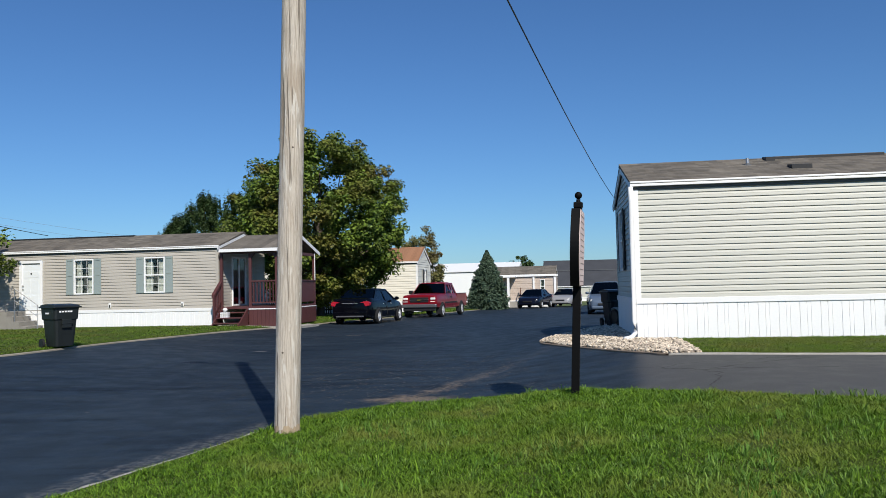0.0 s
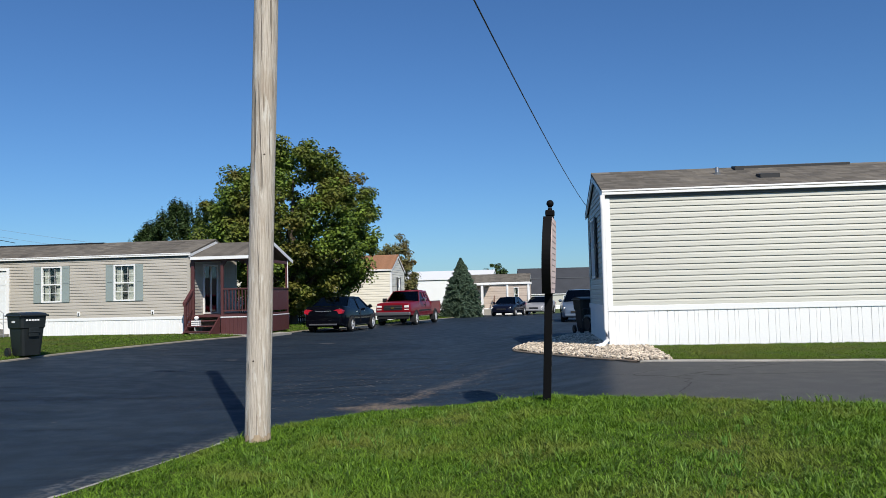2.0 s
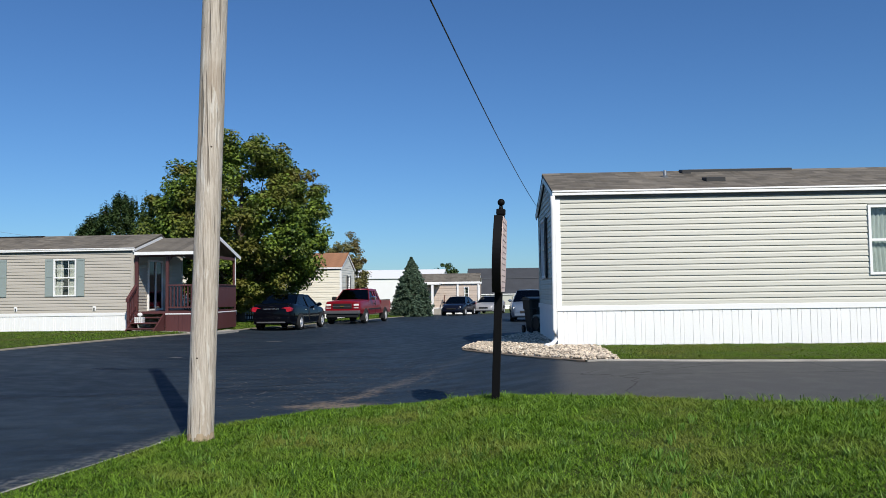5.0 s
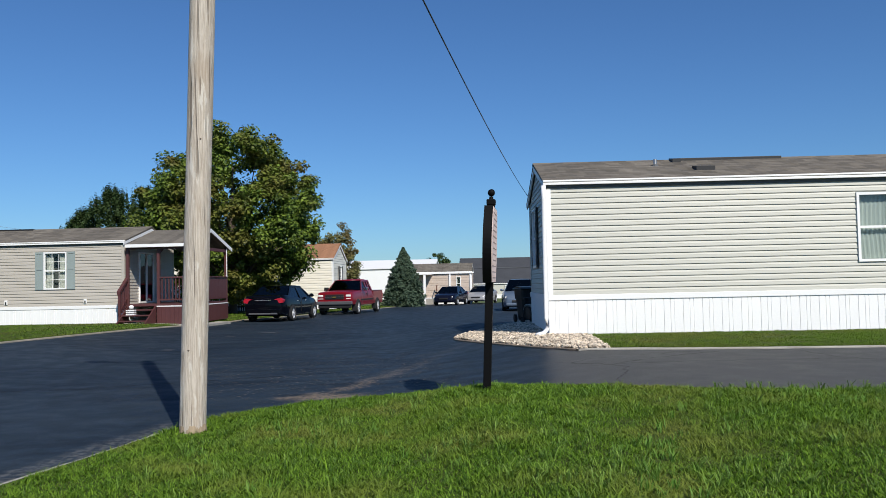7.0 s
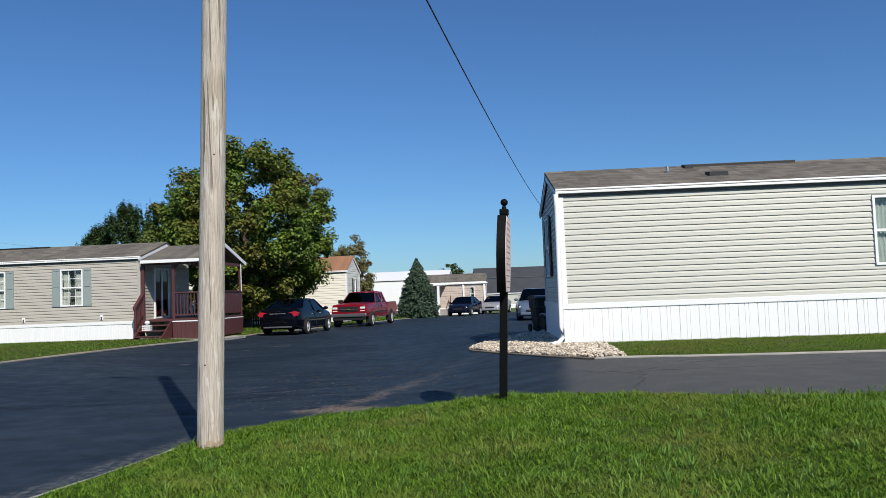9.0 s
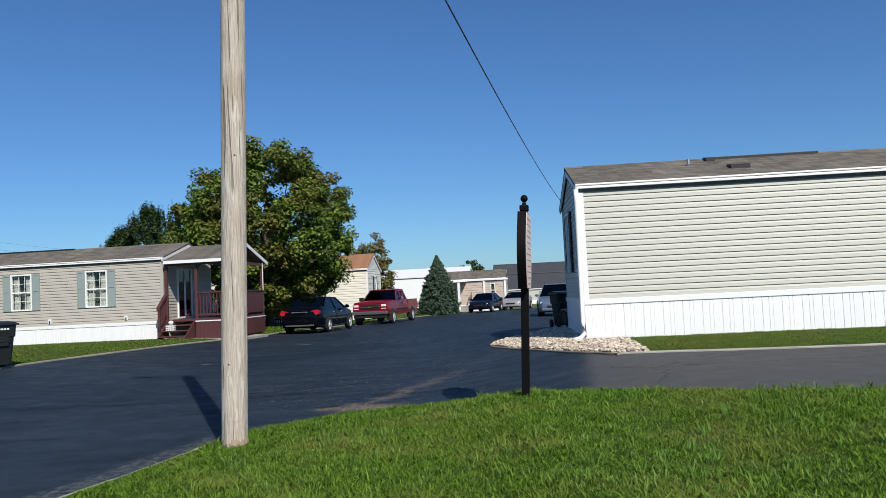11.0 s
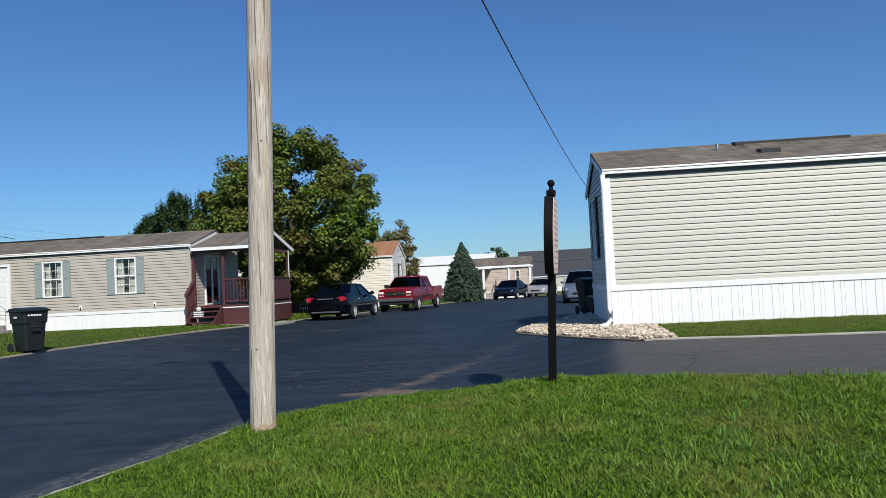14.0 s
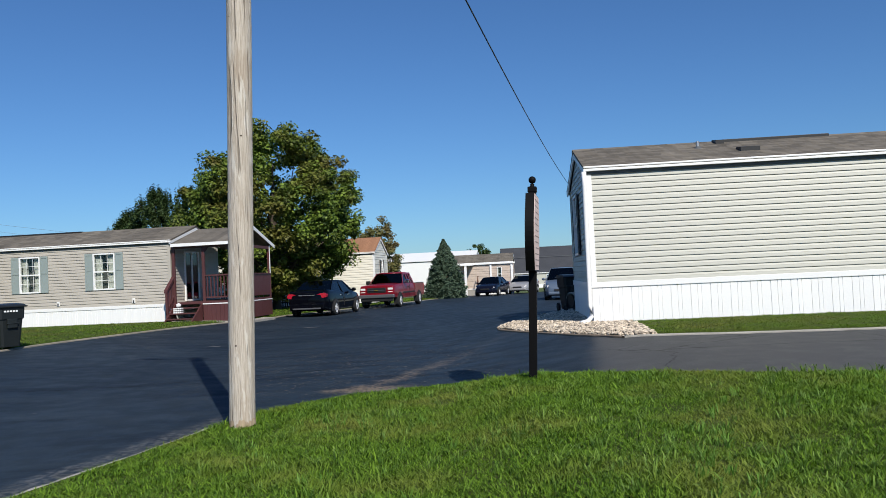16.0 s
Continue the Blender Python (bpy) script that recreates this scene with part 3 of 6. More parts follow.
def blades(name, poly, count, lift, h, w, material, label, seed, edge_clear=0.0):
    """Grass blades, each a bent tapering strip."""
    r = np.random.RandomState(seed)
    P = np.array(poly)
    lo, hi = P.min(0), P.max(0)
    pts = np.empty((0, 2))
    while len(pts) < count:
        q = lo + r.rand(count * 2, 2) * (hi - lo)
        pts = np.r_[pts, q[inside(poly, q[:, 0], q[:, 1])]]
    pts = pts[:count]
    x, y = pts[:, 0], pts[:, 1]
    tuft = 0.5 + 0.5 * np.sin(x * 5.1 + 1.7 * np.sin(y * 3.3)) * np.sin(y * 4.3 + 1.9 * np.sin(x * 2.9 + 1))
    tall = 0.5 + 0.5 * np.sin(x * 1.3 + 2 * np.sin(y * 0.9 + 2))
    tuft = tuft * (0.6 + 0.4 * np.sin(x * 13.0 + 3 * np.sin(y * 9.0)) * np.sin(y * 12.0 + 2 * np.sin(x * 11.0)))
    hh = h * (0.25 + 0.85 * tuft * (0.4 + 0.6 * r.rand(count)) + 0.35 * tall * r.rand(count) + 0.45 * r.rand(count) ** 5)
    a = r.rand(count) * 2 * np.pi
    lean = hh * (0.2 + 1.7 * r.rand(count))
    ww = w * (0.6 + 0.8 * r.rand(count))
    face = a + np.pi / 2 + (r.rand(count) - 0.5)
    sx, sy = np.cos(face) * ww / 2, np.sin(face) * ww / 2
    dx, dy = np.cos(a) * lean, np.sin(a) * lean
    z = zg(x, y) + lift - 0.01
    v = np.empty((count, 5, 3))
    v[:, 0] = np.c_[x - sx, y - sy, z]
    v[:, 1] = np.c_[x + sx, y + sy, z]
    v[:, 2] = np.c_[x - sx * 0.8 + dx * 0.3, y - sy * 0.8 + dy * 0.3, z + hh * 0.6]
    v[:, 3] = np.c_[x + sx * 0.8 + dx * 0.3, y + sy * 0.8 + dy * 0.3, z + hh * 0.6]
    v[:, 4] = np.c_[x + dx, y + dy, z + hh]
    n5 = np.arange(count)[:, None] * 5
    tri = (n5[:, None, :] + np.array([(0, 1, 3), (0, 3, 2), (2, 3, 4)])[None]).reshape(-1, 3)
    me = bpy.data.meshes.new(name)
    me.vertices.add(count * 5)
    me.vertices.foreach_set("co", v.ravel())
    me.loops.add(len(tri) * 3)
    me.loops.foreach_set("vertex_index", tri.ravel().astype(np.int32))
    me.polygons.add(len(tri))
    me.polygons.foreach_set("loop_start", np.arange(0, len(tri) * 3, 3, dtype=np.int32))
    me.update(calc_edges=True)
    me.materials.append(material)
    return tagged(new(name, me), label, "grass", kind="stuff")


blades("grass", [(-3.35, 5.3), (-2.95, 6.3), (-2.5, 7.44), (-1.98, 9.0), (-1.7, 9.62), (-1.24, 10.22), (-0.7, 10.66), (0.6, 11.16), (1.75, 11.0), (2.8, 9.72), (3.71, 8.48), (4.51, 7.95), (8.6, 7.1), (8.6, 3.2), (0.5, 3.4)], 330000, 0.02, 0.062, 0.0082, BLADE, "dense sunlit green grass blades with a few dry ones", 5)
blades("grass", [(-4.2, 3.3), (-3.4, 5.25), (0.4, 3.35), (8.6, 3.15), (8.6, -3.4), (-5.6, -3.4)], 60000, 0.02, 0.08, 0.018, BLADE, "sunlit green grass on the open verge", 9)
blades("grass", [(-2.9, 5.4), (-2.4, 7.44), (-1.85, 9.0), (-1.1, 10.1), (0.6, 10.8), (1.75, 10.6), (3.6, 8.3), (8.6, 6.9), (8.6, 3.2), (0.5, 3.4)], 7000, 0.02, 0.105, 0.011, BLADE, "taller coarse grass blades standing out of the verge", 12)


def tufts(name, poly, count, each, h, w, material, label, seed):
    """Coarse grass in tufts: long arching blades that spread from one root."""
    r = np.random.RandomState(seed)
    P = np.array(poly)
    lo, hi = P.min(0), P.max(0)
    pts = lo + r.rand(count * 6, 2) * (hi - lo)
    pts = pts[inside(poly, pts[:, 0], pts[:, 1])]
    keep = 0.5 + 0.5 * np.sin(pts[:, 0] * 1.9 + 1.3 * np.sin(pts[:, 1] * 1.4)) * np.sin(pts[:, 1] * 1.7 + 2.0)
    pts = pts[r.rand(len(pts)) < 0.25 + 0.75 * keep][:count]
    big = np.repeat(0.6 + 0.7 * r.rand(len(pts)), each)
    root = np.repeat(pts, each, 0) + r.randn(len(pts) * each, 2) * 0.022
    n = len(root)
    a = r.rand(n) * 2 * np.pi
    hh = h * big * (0.55 + 0.6 * r.rand(n))
    out = hh * (0.25 + 1.0 * r.rand(n))
    ww = w * (0.6 + 0.7 * r.rand(n))
    sx, sy = -np.sin(a) * ww / 2, np.cos(a) * ww / 2
    z = zg(root[:, 0], root[:, 1]) + 0.005
    v = np.empty((n, 7, 3))
    for k, (f, up, wd) in enumerate(((0.0, 0.0, 0.8), (0.22, 0.55, 1.0), (0.6, 0.92, 0.75))):
        for q, sg in ((0, -1), (1, 1)):
            v[:, 2 * k + q] = np.c_[root[:, 0] + np.cos(a) * out * f + sg * sx * wd, root[:, 1] + np.sin(a) * out * f + sg * sy * wd, z + hh * up]
    v[:, 6] = np.c_[root[:, 0] + np.cos(a) * out, root[:, 1] + np.sin(a) * out, z + hh * (0.95 - 0.25 * r.rand(n))]
    n7 = np.arange(n)[:, None] * 7
    tri = (n7[:, None, :] + np.array([(0, 1, 3), (0, 3, 2), (2, 3, 5), (2, 5, 4), (4, 5, 6)])[None]).reshape(-1, 3)
    me = bpy.data.meshes.new(name)
    me.vertices.add(n * 7)
    me.vertices.foreach_set("co", v.ravel())
    me.loops.add(len(tri) * 3)
    me.loops.foreach_set("vertex_index", tri.ravel().astype(np.int32))
    me.polygons.add(len(tri))
    me.polygons.foreach_set("loop_start", np.arange(0, len(tri) * 3, 3, dtype=np.int32))
    me.update(calc_edges=True)
    me.materials.append(material)
    return tagged(new(name, me), label, "grass", kind="stuff")


tufts("grass", [(-1.9, 6.6), (-1.4, 9.3), (-0.6, 10.3), (0.7, 10.75), (1.8, 10.6), (2.8, 9.5), (3.7, 8.4), (8.6, 6.9), (8.6, 3.2), (1.2, 3.4)], 1000, 11, 0.092, 0.0085, BLADE_TALL, "tufts of long pale green grass standing out of the verge", 15)
blades("grass", KERB_L[1:10] + [(-9.3, 36), (-9, 31.5), (-22, 33.5), (-20, 17)], 45000, 0.06, 0.06, 0.02, BLADE_FAR, "short green grass in front of the tan home", 6)
blades("grass", STRIP[:4] + [(12, 15.7), (4.88, 16.9)], 42000, 0.045, 0.042, 0.011, BLADE_FAR, "short grass along the white skirting", 7)
blades("grass", [(-5.2, 37.7), (-3.9, 41.5), (-1.9, 47), (0.4, 53), (2.2, 58), (4.4, 63), (0, 63), (-4, 52), (-9, 42), (-8, 37)], 12000, 0.06, 0.08, 0.035, BLADE_FAR, "green grass under the maple", 8)


def stones(poly, count, seed):
    """River stones heaped in the bed."""
    r = np.random.RandomState(seed)
    bm = bmesh.new()
    bmesh.ops.create_icosphere(bm, subdivisions=1, radius=1)
    base = np.array([v.co[:] for v in bm.verts])
    tris = np.array([[v.index for v in f.verts] for f in bm.faces])
    bm.free()
    P = np.array(poly)
    lo, hi = P.min(0), P.max(0)
    V, F, k = [], [], 0
    while k < count:
        x, y = lo + r.rand(2) * (hi - lo)
        if not inside(poly, np.array([x]), np.array([y]))[0]:
            continue
        s = 0.015 + 0.024 * r.rand() ** 1.7
        b = base * (1 + (r.rand(len(base), 1) - 0.5) * 0.35) * np.array([s * (0.9 + 0.6 * r.rand()), s * (0.8 + 0.4 * r.rand()), s * (0.5 + 0.3 * r.rand())])
        a = r.rand() * 6.28
        c, sn = math.cos(a), math.sin(a)
        b = np.c_[b[:, 0] * c - b[:, 1] * sn, b[:, 0] * sn + b[:, 1] * c, b[:, 2]] + (x, y, float(zf(x, y)) + 0.025 + 0.045 * r.rand())
        V.append(b)
        F.append(tris + k * len(base))
        k += 1
    return tagged(raw("gravel", np.concatenate(V).tolist(), np.concatenate(F).tolist(), STONE), "pale tan river stones heaped round the home's corner", "gravel", kind="stuff")


BED = BED_EDGE + [(4.36, 13.55), (4.9, 16.75), (4.2, 16.9), (5.05, 21.8), (5.7, 25), (6.2, 28)]
bm = bmesh.new()
tops = [bm.verts.new((x, y, float(zf(x, y)) + 0.03)) for x, y in BED]
bmesh.ops.triangle_fill(bm, use_beauty=True, edges=[bm.edges.new((tops[i], tops[(i + 1) % len(tops)])) for i in range(len(tops))])
tagged(part("stone_bed", bm, mat("bed_soil", (0.22, 0.18, 0.14), 0.95, vary=0.3)), "sandy soil beneath the river stones", "bed", kind="structure")
stones(BED, 13000, 4)


def scrape(x, y, w, d, turn, seed):
    """A pale worn scrape lying on the road."""
    r = random.Random(seed)
    bm = bmesh.new()
    pts = []
    for k in range(12):
        a = k * math.pi / 6
        q = 0.7 + 0.5 * r.random()
        px, py = math.cos(a) * w * q, math.sin(a) * d * q
        c, sn = math.cos(radians(turn)), math.sin(radians(turn))
        X, Y = x + px * c - py * sn, y + px * sn + py * c
        pts.append(bm.verts.new((X, Y, float(zf(X, Y)) + 0.005)))
    bm.faces.new(pts)
    tagged(part("road_mark", bm, SCRAPE), "pale worn scrape on the black asphalt", "road mark", kind="structure")


SCRAPE = mat("worn_asphalt", (0.10, 0.10, 0.105), 0.85, vary=0.4, fine=30, coarse=6, bump=0.2)
for k, (x, y, w, d, t) in enumerate(((-4.74, 20.55, 0.16, 0.12, 5), (-3.02, 27.06, 0.30, 0.14, 0), (-4.73, 10.59, 0.03, 0.025, 0), (-4.0, 25.5, 0.2, 0.05, 4))):
    scrape(x, y, w, d, t, k)


# ---------------------------------------------------------------- mobile homes
def spans(x0, x1, z, openings):
    """The stretches of [x0, x1] at height z that no opening takes."""
    out, a = [], x0
    for o in sorted(openings):
        if o[2] < z < o[3]:
            if o[0] > a:
                out.append((a, o[0]))
            a = max(a, o[1])
    if a < x1:
        out.append((a, x1))
    return out


def sash_window(name, parent, m, w, h, curtain, shutter=None, grille=True, seed=1, shutter_w=0.35, cover=(0.36, 0.62)):
    """A double-hung window: frame, sash rails, panes, curtain and a dim recess; local x across, y into the wall, z up from the sill."""
    win = new(name)
    win.parent = parent
    win.matrix_basis = m
    t = 0.055
    bm = bmesh.new()
    for b in ((0, t, 0, h), (w - t, w, 0, h), (t, w - t, h - t, h), (t, w - t, 0, t)):
        box(b[0], b[1], -0.045, 0.06, b[2], b[3], bm)
    part("window_frame", bm, WHITE, win)
    part("sash_rail", box(t, w - t, -0.02, 0.03, h / 2 - 0.025, h / 2 + 0.025), WHITE, win)
    for z0, z1, y in ((t, h / 2 - 0.025, 0.02), (h / 2 + 0.025, h - t, 0.0)):
        p = part("pane", box(t, w - t, y, y + 0.004, z0, z1), GLASS, win)
        p.visible_shadow = False
        if grille:
            bm = bmesh.new()
            for k in (1, 2):
                xx = t + (w - 2 * t) * k / 3
                box(xx - 0.008, xx + 0.008, y - 0.006, y - 0.001, z0, z1, bm)
            zz = (z0 + z1) / 2
            box(t, w - t, y - 0.0065, y - 0.0015, zz - 0.008, zz + 0.008, bm)
            part("grille", bm, WHITE, win)
    # curtain with folds, in two halves parted a little
    r = random.Random(seed)
    for a, b in ((t, w * cover[0]), (w * cover[1], w - t)):
        bm = bmesh.new()
        rows_ = []
        n = 22
        for j in range(5):
            z = t + (h - 2 * t) * j / 4
            rows_.append([bm.verts.new((a + (b - a) * i / n + 0.02 * math.sin(j * 1.3 + seed), 0.11 + 0.022 * math.sin(i * 1.9 + seed + 0.3 * j), z)) for i in range(n + 1)])
        for j in range(4):
            for i in range(n):
                bm.faces.new((rows_[j][i], rows_[j][i + 1], rows_[j + 1][i + 1], rows_[j + 1][i]))
        part("curtain", bm, curtain, win, smooth=True)
    bm = box(t - 0.02, w - t + 0.02, 0.06, 0.5, t - 0.02, h - t + 0.02)
    bmesh.ops.delete(bm, geom=[f for f in bm.faces if f.normal.y < -0.5], context="FACES")
    part("recess", bm, ROOM, win)
    if shutter:
        for x in (-shutter_w, w):
            bm = bmesh.new()
            x0, x1 = x + 0.012, x + shutter_w - 0.012
            box(x0, x1, -0.03, -0.016, 0, h, bm)
            for z0, z1 in ((0, 0.07), (h * 0.52, h * 0.52 + 0.07), (h - 0.07, h)):
                box(x0, x1, -0.043, -0.028, z0, z1, bm)
            box(x0, x0 + 0.05, -0.042, -0.028, 0, h, bm)
            box(x1 - 0.05, x1, -0.042, -0.028, 0, h, bm)
            part("shutter", bm, shutter, win, "raised-panel shutter")
    return win


def home(m, L, W, z_skirt, z_eave, rise, vinyl, roof_mat, label, name="mobile_home", front=(), ends=(False, False), lap=0.1238, end_open=(), skirt_step=0.41, overhang=0.04, course=True, corner=None):
    """A mobile home: ribbed skirting, lapped siding, corner posts, gable roof. Local x along the front, y back, z up."""
    h = thing(name, m, label, "mobile home")
    ope = [tuple(o[:4]) for o in front]
    # wall core
    bm = bmesh.new()
    xs = sorted({0.0, L, *[o[0] for o in ope], *[o[1] for o in ope]})
    for a, b in zip(xs, xs[1:]):
        mid = (a + b) / 2
        z = 0.02
        for o in sorted((o for o in ope if o[0] < mid < o[1]), key=lambda o: o[2]):
            box(a, b, 0.02, 0.12, z, o[2], bm)
            z = o[3]
        box(a, b, 0.02, 0.12, z, z_eave, bm)
    box(0, L, W - 0.12, W, 0.02, z_eave, bm)
    gable = [(0.12, 0.02), (W - 0.12, 0.02), (W - 0.12, z_eave), (W / 2, z_eave + rise * 0.94), (0.12, z_eave)]
    prism(gable, "x", 0.02, 0.12, bm)
    prism(gable, "x", L - 0.12, L - 0.02, bm)
    part("wall", bm, vinyl, h)
    # lapped siding, course by course
    z = z_skirt + 0.12
    lib = {}

    def plank(ln):
        key = round(ln, 2)
        if key not in lib:
            bm = prism([(0.02, 0.0), (-0.014, 0.0), (-0.017, 0.003), (-0.017, 0.012), (-0.009, lap * 0.52), (-0.0105, lap * 0.56), (0.002, lap - 0.013), (0.017, lap - 0.011), (0.017, lap), (0.02, lap)], "x", 0, ln)
            lib[key] = part("siding_course", bm, vinyl, h)
            return lib[key]
        return again(lib[key], Matrix())
    if course:
        while z < z_eave - 0.08:
            for a, b in spans(0.06, L - 0.06, z + lap / 2, ope):
                plank(b - a).matrix_basis = Matrix.Translation((a, 0, z))
            z += lap
        for k, (on, xx, turn) in enumerate(((ends[0], 0.02, -90), (ends[1], L - 0.02, 90))):
            z = z_skirt + 0.12
            while on and z < z_eave + rise - 0.2:
                zz = z + lap
                inset = 0.0 if zz < z_eave else (zz - z_eave) / rise * W / 2
                eo = [o for o in end_open if o[4] == k]
                for a, b in spans(0.05 + inset, W - 0.05 - inset, z + lap / 2, [o[:4] for o in eo]):
                    p = plank(b - a)
                    p.matrix_basis = pose(xx, b if k == 0 else a, z, 0, 0, turn)
                z += lap
    # skirting of ribbed panels
    def skirt(ln, face):
        k = max(1, round(ln / skirt_step))
        w = ln / k
        poly = [(0.0, 0.02)]
        for a, b, y in ((0.0, 0.305, -0.004), (0.316, 0.328, 0.007), (0.339, 0.50, -0.004), (0.511, 0.523, 0.006), (0.534, 0.968, -0.004), (0.98, 1.0, 0.009)):
            poly += [(w * a, y), (w * b, y)]
        bm = prism(poly + [(w, 0.02)], "z", 0.0, z_skirt)
        p = part("skirting_panel", bm, SKIRT, h)
        p.matrix_basis = face(0)
        for i in range(1, k):
            again(p, face(i * w))
    skirt(L, lambda s: Matrix.Translation((s, -0.004, 0)))
    if ends[0]:
        skirt(W, lambda s: pose(0, W - s, 0, 0, 0, -90))
    if ends[1]:
        skirt(W, lambda s: pose(L, s, 0, 0, 0, 90))
    bm = box(-0.02, L + 0.02, -0.03, 0.02, z_skirt, z_skirt + 0.12, bevel=0.008)
    if ends[0]:
        box(-0.03, 0.02, 0.02, W, z_skirt, z_skirt + 0.12, bm)
    if ends[1]:
        box(L - 0.02, L + 0.03, 0.02, W, z_skirt, z_skirt + 0.12, bm)
    part("starter_trim", bm, WHITE, h)
    for x in (0, L):
        s = -1 if x == 0 else 1
        bm = box(x - 0.02 if s < 0 else x - 0.1, x + 0.1 if s < 0 else x + 0.02, -0.024, 0.03, z_skirt + 0.12, z_eave)
        box(x - 0.024 if s < 0 else x - 0.03, x + 0.03 if s < 0 else x + 0.024, -0.02, 0.1, z_skirt + 0.12, z_eave, bm)
        part("corner_post", bm, corner or WHITE, h)
    # strip under the eave with shade put into its colour, fascia, roof
    part("soffit", box(0.0, L, -overhang + 0.002, 0.02, z_eave - 0.07, z_eave + 0.01), SHADOW_GAP, h, "strip beneath the fascia with the eave's shade put into its dark grey")
    bm = box(-0.07, L + 0.07, -overhang - 0.02, -overhang, z_eave + 0.005, z_eave + 0.1)
    box(-0.07, L + 0.07, -overhang - 0.075, -overhang - 0.018, z_eave - 0.005, z_eave + 0.048, bm, bevel=0.008)
    box(-0.07, L + 0.07, -overhang - 0.085, -overhang - 0.018, z_eave + 0.058, z_eave + 0.1, bm, bevel=0.012)
    part("fascia", bm, WHITE, h, "white fascia and gutter")
    part("fascia", box(-0.07, L + 0.07, W + overhang, W + overhang + 0.03, z_eave - 0.03, z_eave + 0.1), WHITE, h)
    slope = rise / (W / 2)
    for s in (0, 1):
        y0 = -overhang - 0.07
        zz0 = z_eave + 0.085
        top_z = zz0 + slope * (W / 2 - y0)
        poly = [(y0, zz0), (W / 2, top_z), (W / 2, top_z - 0.07), (y0, zz0 - 0.05)]
        if s:
            poly = [(W - y, z) for y, z in poly]
        part("roof", prism(poly, "x", -0.06, L + 0.06), roof_mat, h)
    # shingle courses as thin steps on the front slope
    if course:
        k = 15
        ln = math.hypot(W / 2 - y0, top_z - zz0)
        a = math.atan2(top_z - zz0, W / 2 - y0)
        bm = prism([(0, 0.001), (0, 0.007), (ln / k + 0.02, 0.002), (ln / k + 0.02, 0.0)], "x", -0.065, L + 0.065)
        p = part("shingle_course", bm, roof_mat, h)
        for i in range(k):
            mm = pose(0, y0 + math.cos(a) * ln * i / k, zz0 + math.sin(a) * ln * i / k, math.degrees(a))
            if i == 0:
                p.matrix_basis = mm
            else:
                again(p, mm)
    part("ridge_cap", prism([(W / 2 - 0.16, top_z - 0.16 * slope + 0.006), (W / 2, top_z + 0.02), (W / 2 + 0.16, top_z - 0.16 * slope + 0.006), (W / 2, top_z - 0.01)], "x", -0.07, L + 0.07), roof_mat, h)
    # rake boards on the visible gables
    for k, xx in ((0, -0.055), (1, L + 0.025)):
        bm = bmesh.new()
        for s in (0, 1):
            poly = [(y0, zz0 - 0.055), (W / 2, top_z - 0.075), (W / 2, top_z - 0.2), (y0, zz0 - 0.16)]
            if s:
                poly = [(W - y, z) for y, z in poly]
            prism(poly, "x", xx, xx + 0.03, bm)
        part("rake_board", bm, WHITE, h)
    h["top_z"] = top_z
    return h, top_z, slope


U = 10.0
# --- cream home on the raised corner
RX, RY, RZ = 4.12, 17.0, 0.31
RM = pose(RX, RY, RZ, 0, 0, -7.9)
R_WIN = (6.64, 7.99, 1.50, 2.99)
R_END = (2.55, 3.5, 1.56, 3.06, 0)
right_home, r_top, r_slope = home(RM, 19.0, 4.9, 0.80, 3.31, 0.72, VINYL_CREAM, SHINGLE, "long cream vinyl-sided mobile home with white skirting and brown shingle roof", front=[R_WIN], ends=(True, False), end_open=[R_END])
sash_window("window", right_home, Matrix.Translation((R_WIN[0], 0, R_WIN[2])), 1.35, 1.49, CURTAIN_SAGE, grille=False, seed=2, cover=(0.5, 0.5))
sash_window("window", right_home, pose(0, 3.5, 1.56, 0, 0, -90), 0.95, 1.5, CURTAIN, SHUTTER_BLACK, seed=3)
# downspout at the corner, with an elbow at its foot
bm = tube([(-0.06, -0.1, 3.3), (-0.06, -0.06, 3.0), (-0.055, -0.05, 0.42), (-0.055, -0.06, 0.2), (-0.14, -0.14, 0.1), (-0.3, -0.24, 0.07)], 0.052, 8)
part("downspout", bm, WHITE, right_home, "white downspout with a curved elbow", smooth=True)


def on_roof(y, up=0.0):
    y0 = -0.11
    return 3.31 + 0.085 + r_slope * (y - y0) + up


bm = tube([(2.76, 1.6, on_roof(1.6) - 0.05), (2.76, 1.6, on_roof(1.6) + 0.16)], 0.04, 10)
part("vent_pipe", bm, METAL, right_home, "grey plumbing vent pipe")
bm = tube([(2.76, 1.6, on_roof(1.6) - 0.03), (2.76, 1.6, on_roof(1.6) + 0.04)], [0.11, 0.05], 10)
part("pipe_boot", bm, SHADOW_GAP, right_home)
for x, y, w in ((3.5, 0.95, 0.42), (3.3, 2.25, 0.2)):
    bm = prism([(y - 0.16, on_roof(y - 0.16)), (y - 0.16, on_roof(y - 0.16) + 0.1), (y + 0.2, on_roof(y + 0.2) + 0.05), (y + 0.2, on_roof(y + 0.2))], "x", x, x + w)
    part("roof_vent", bm, TRIM_BLACK, right_home, "low roof vent box")
part("ridge_vent", box(3.5, 6.0, 2.3, 2.6, r_top - 0.05, r_top + 0.03, bevel=0.01), TRIM_BLACK, right_home, "dark raised ridge vent")

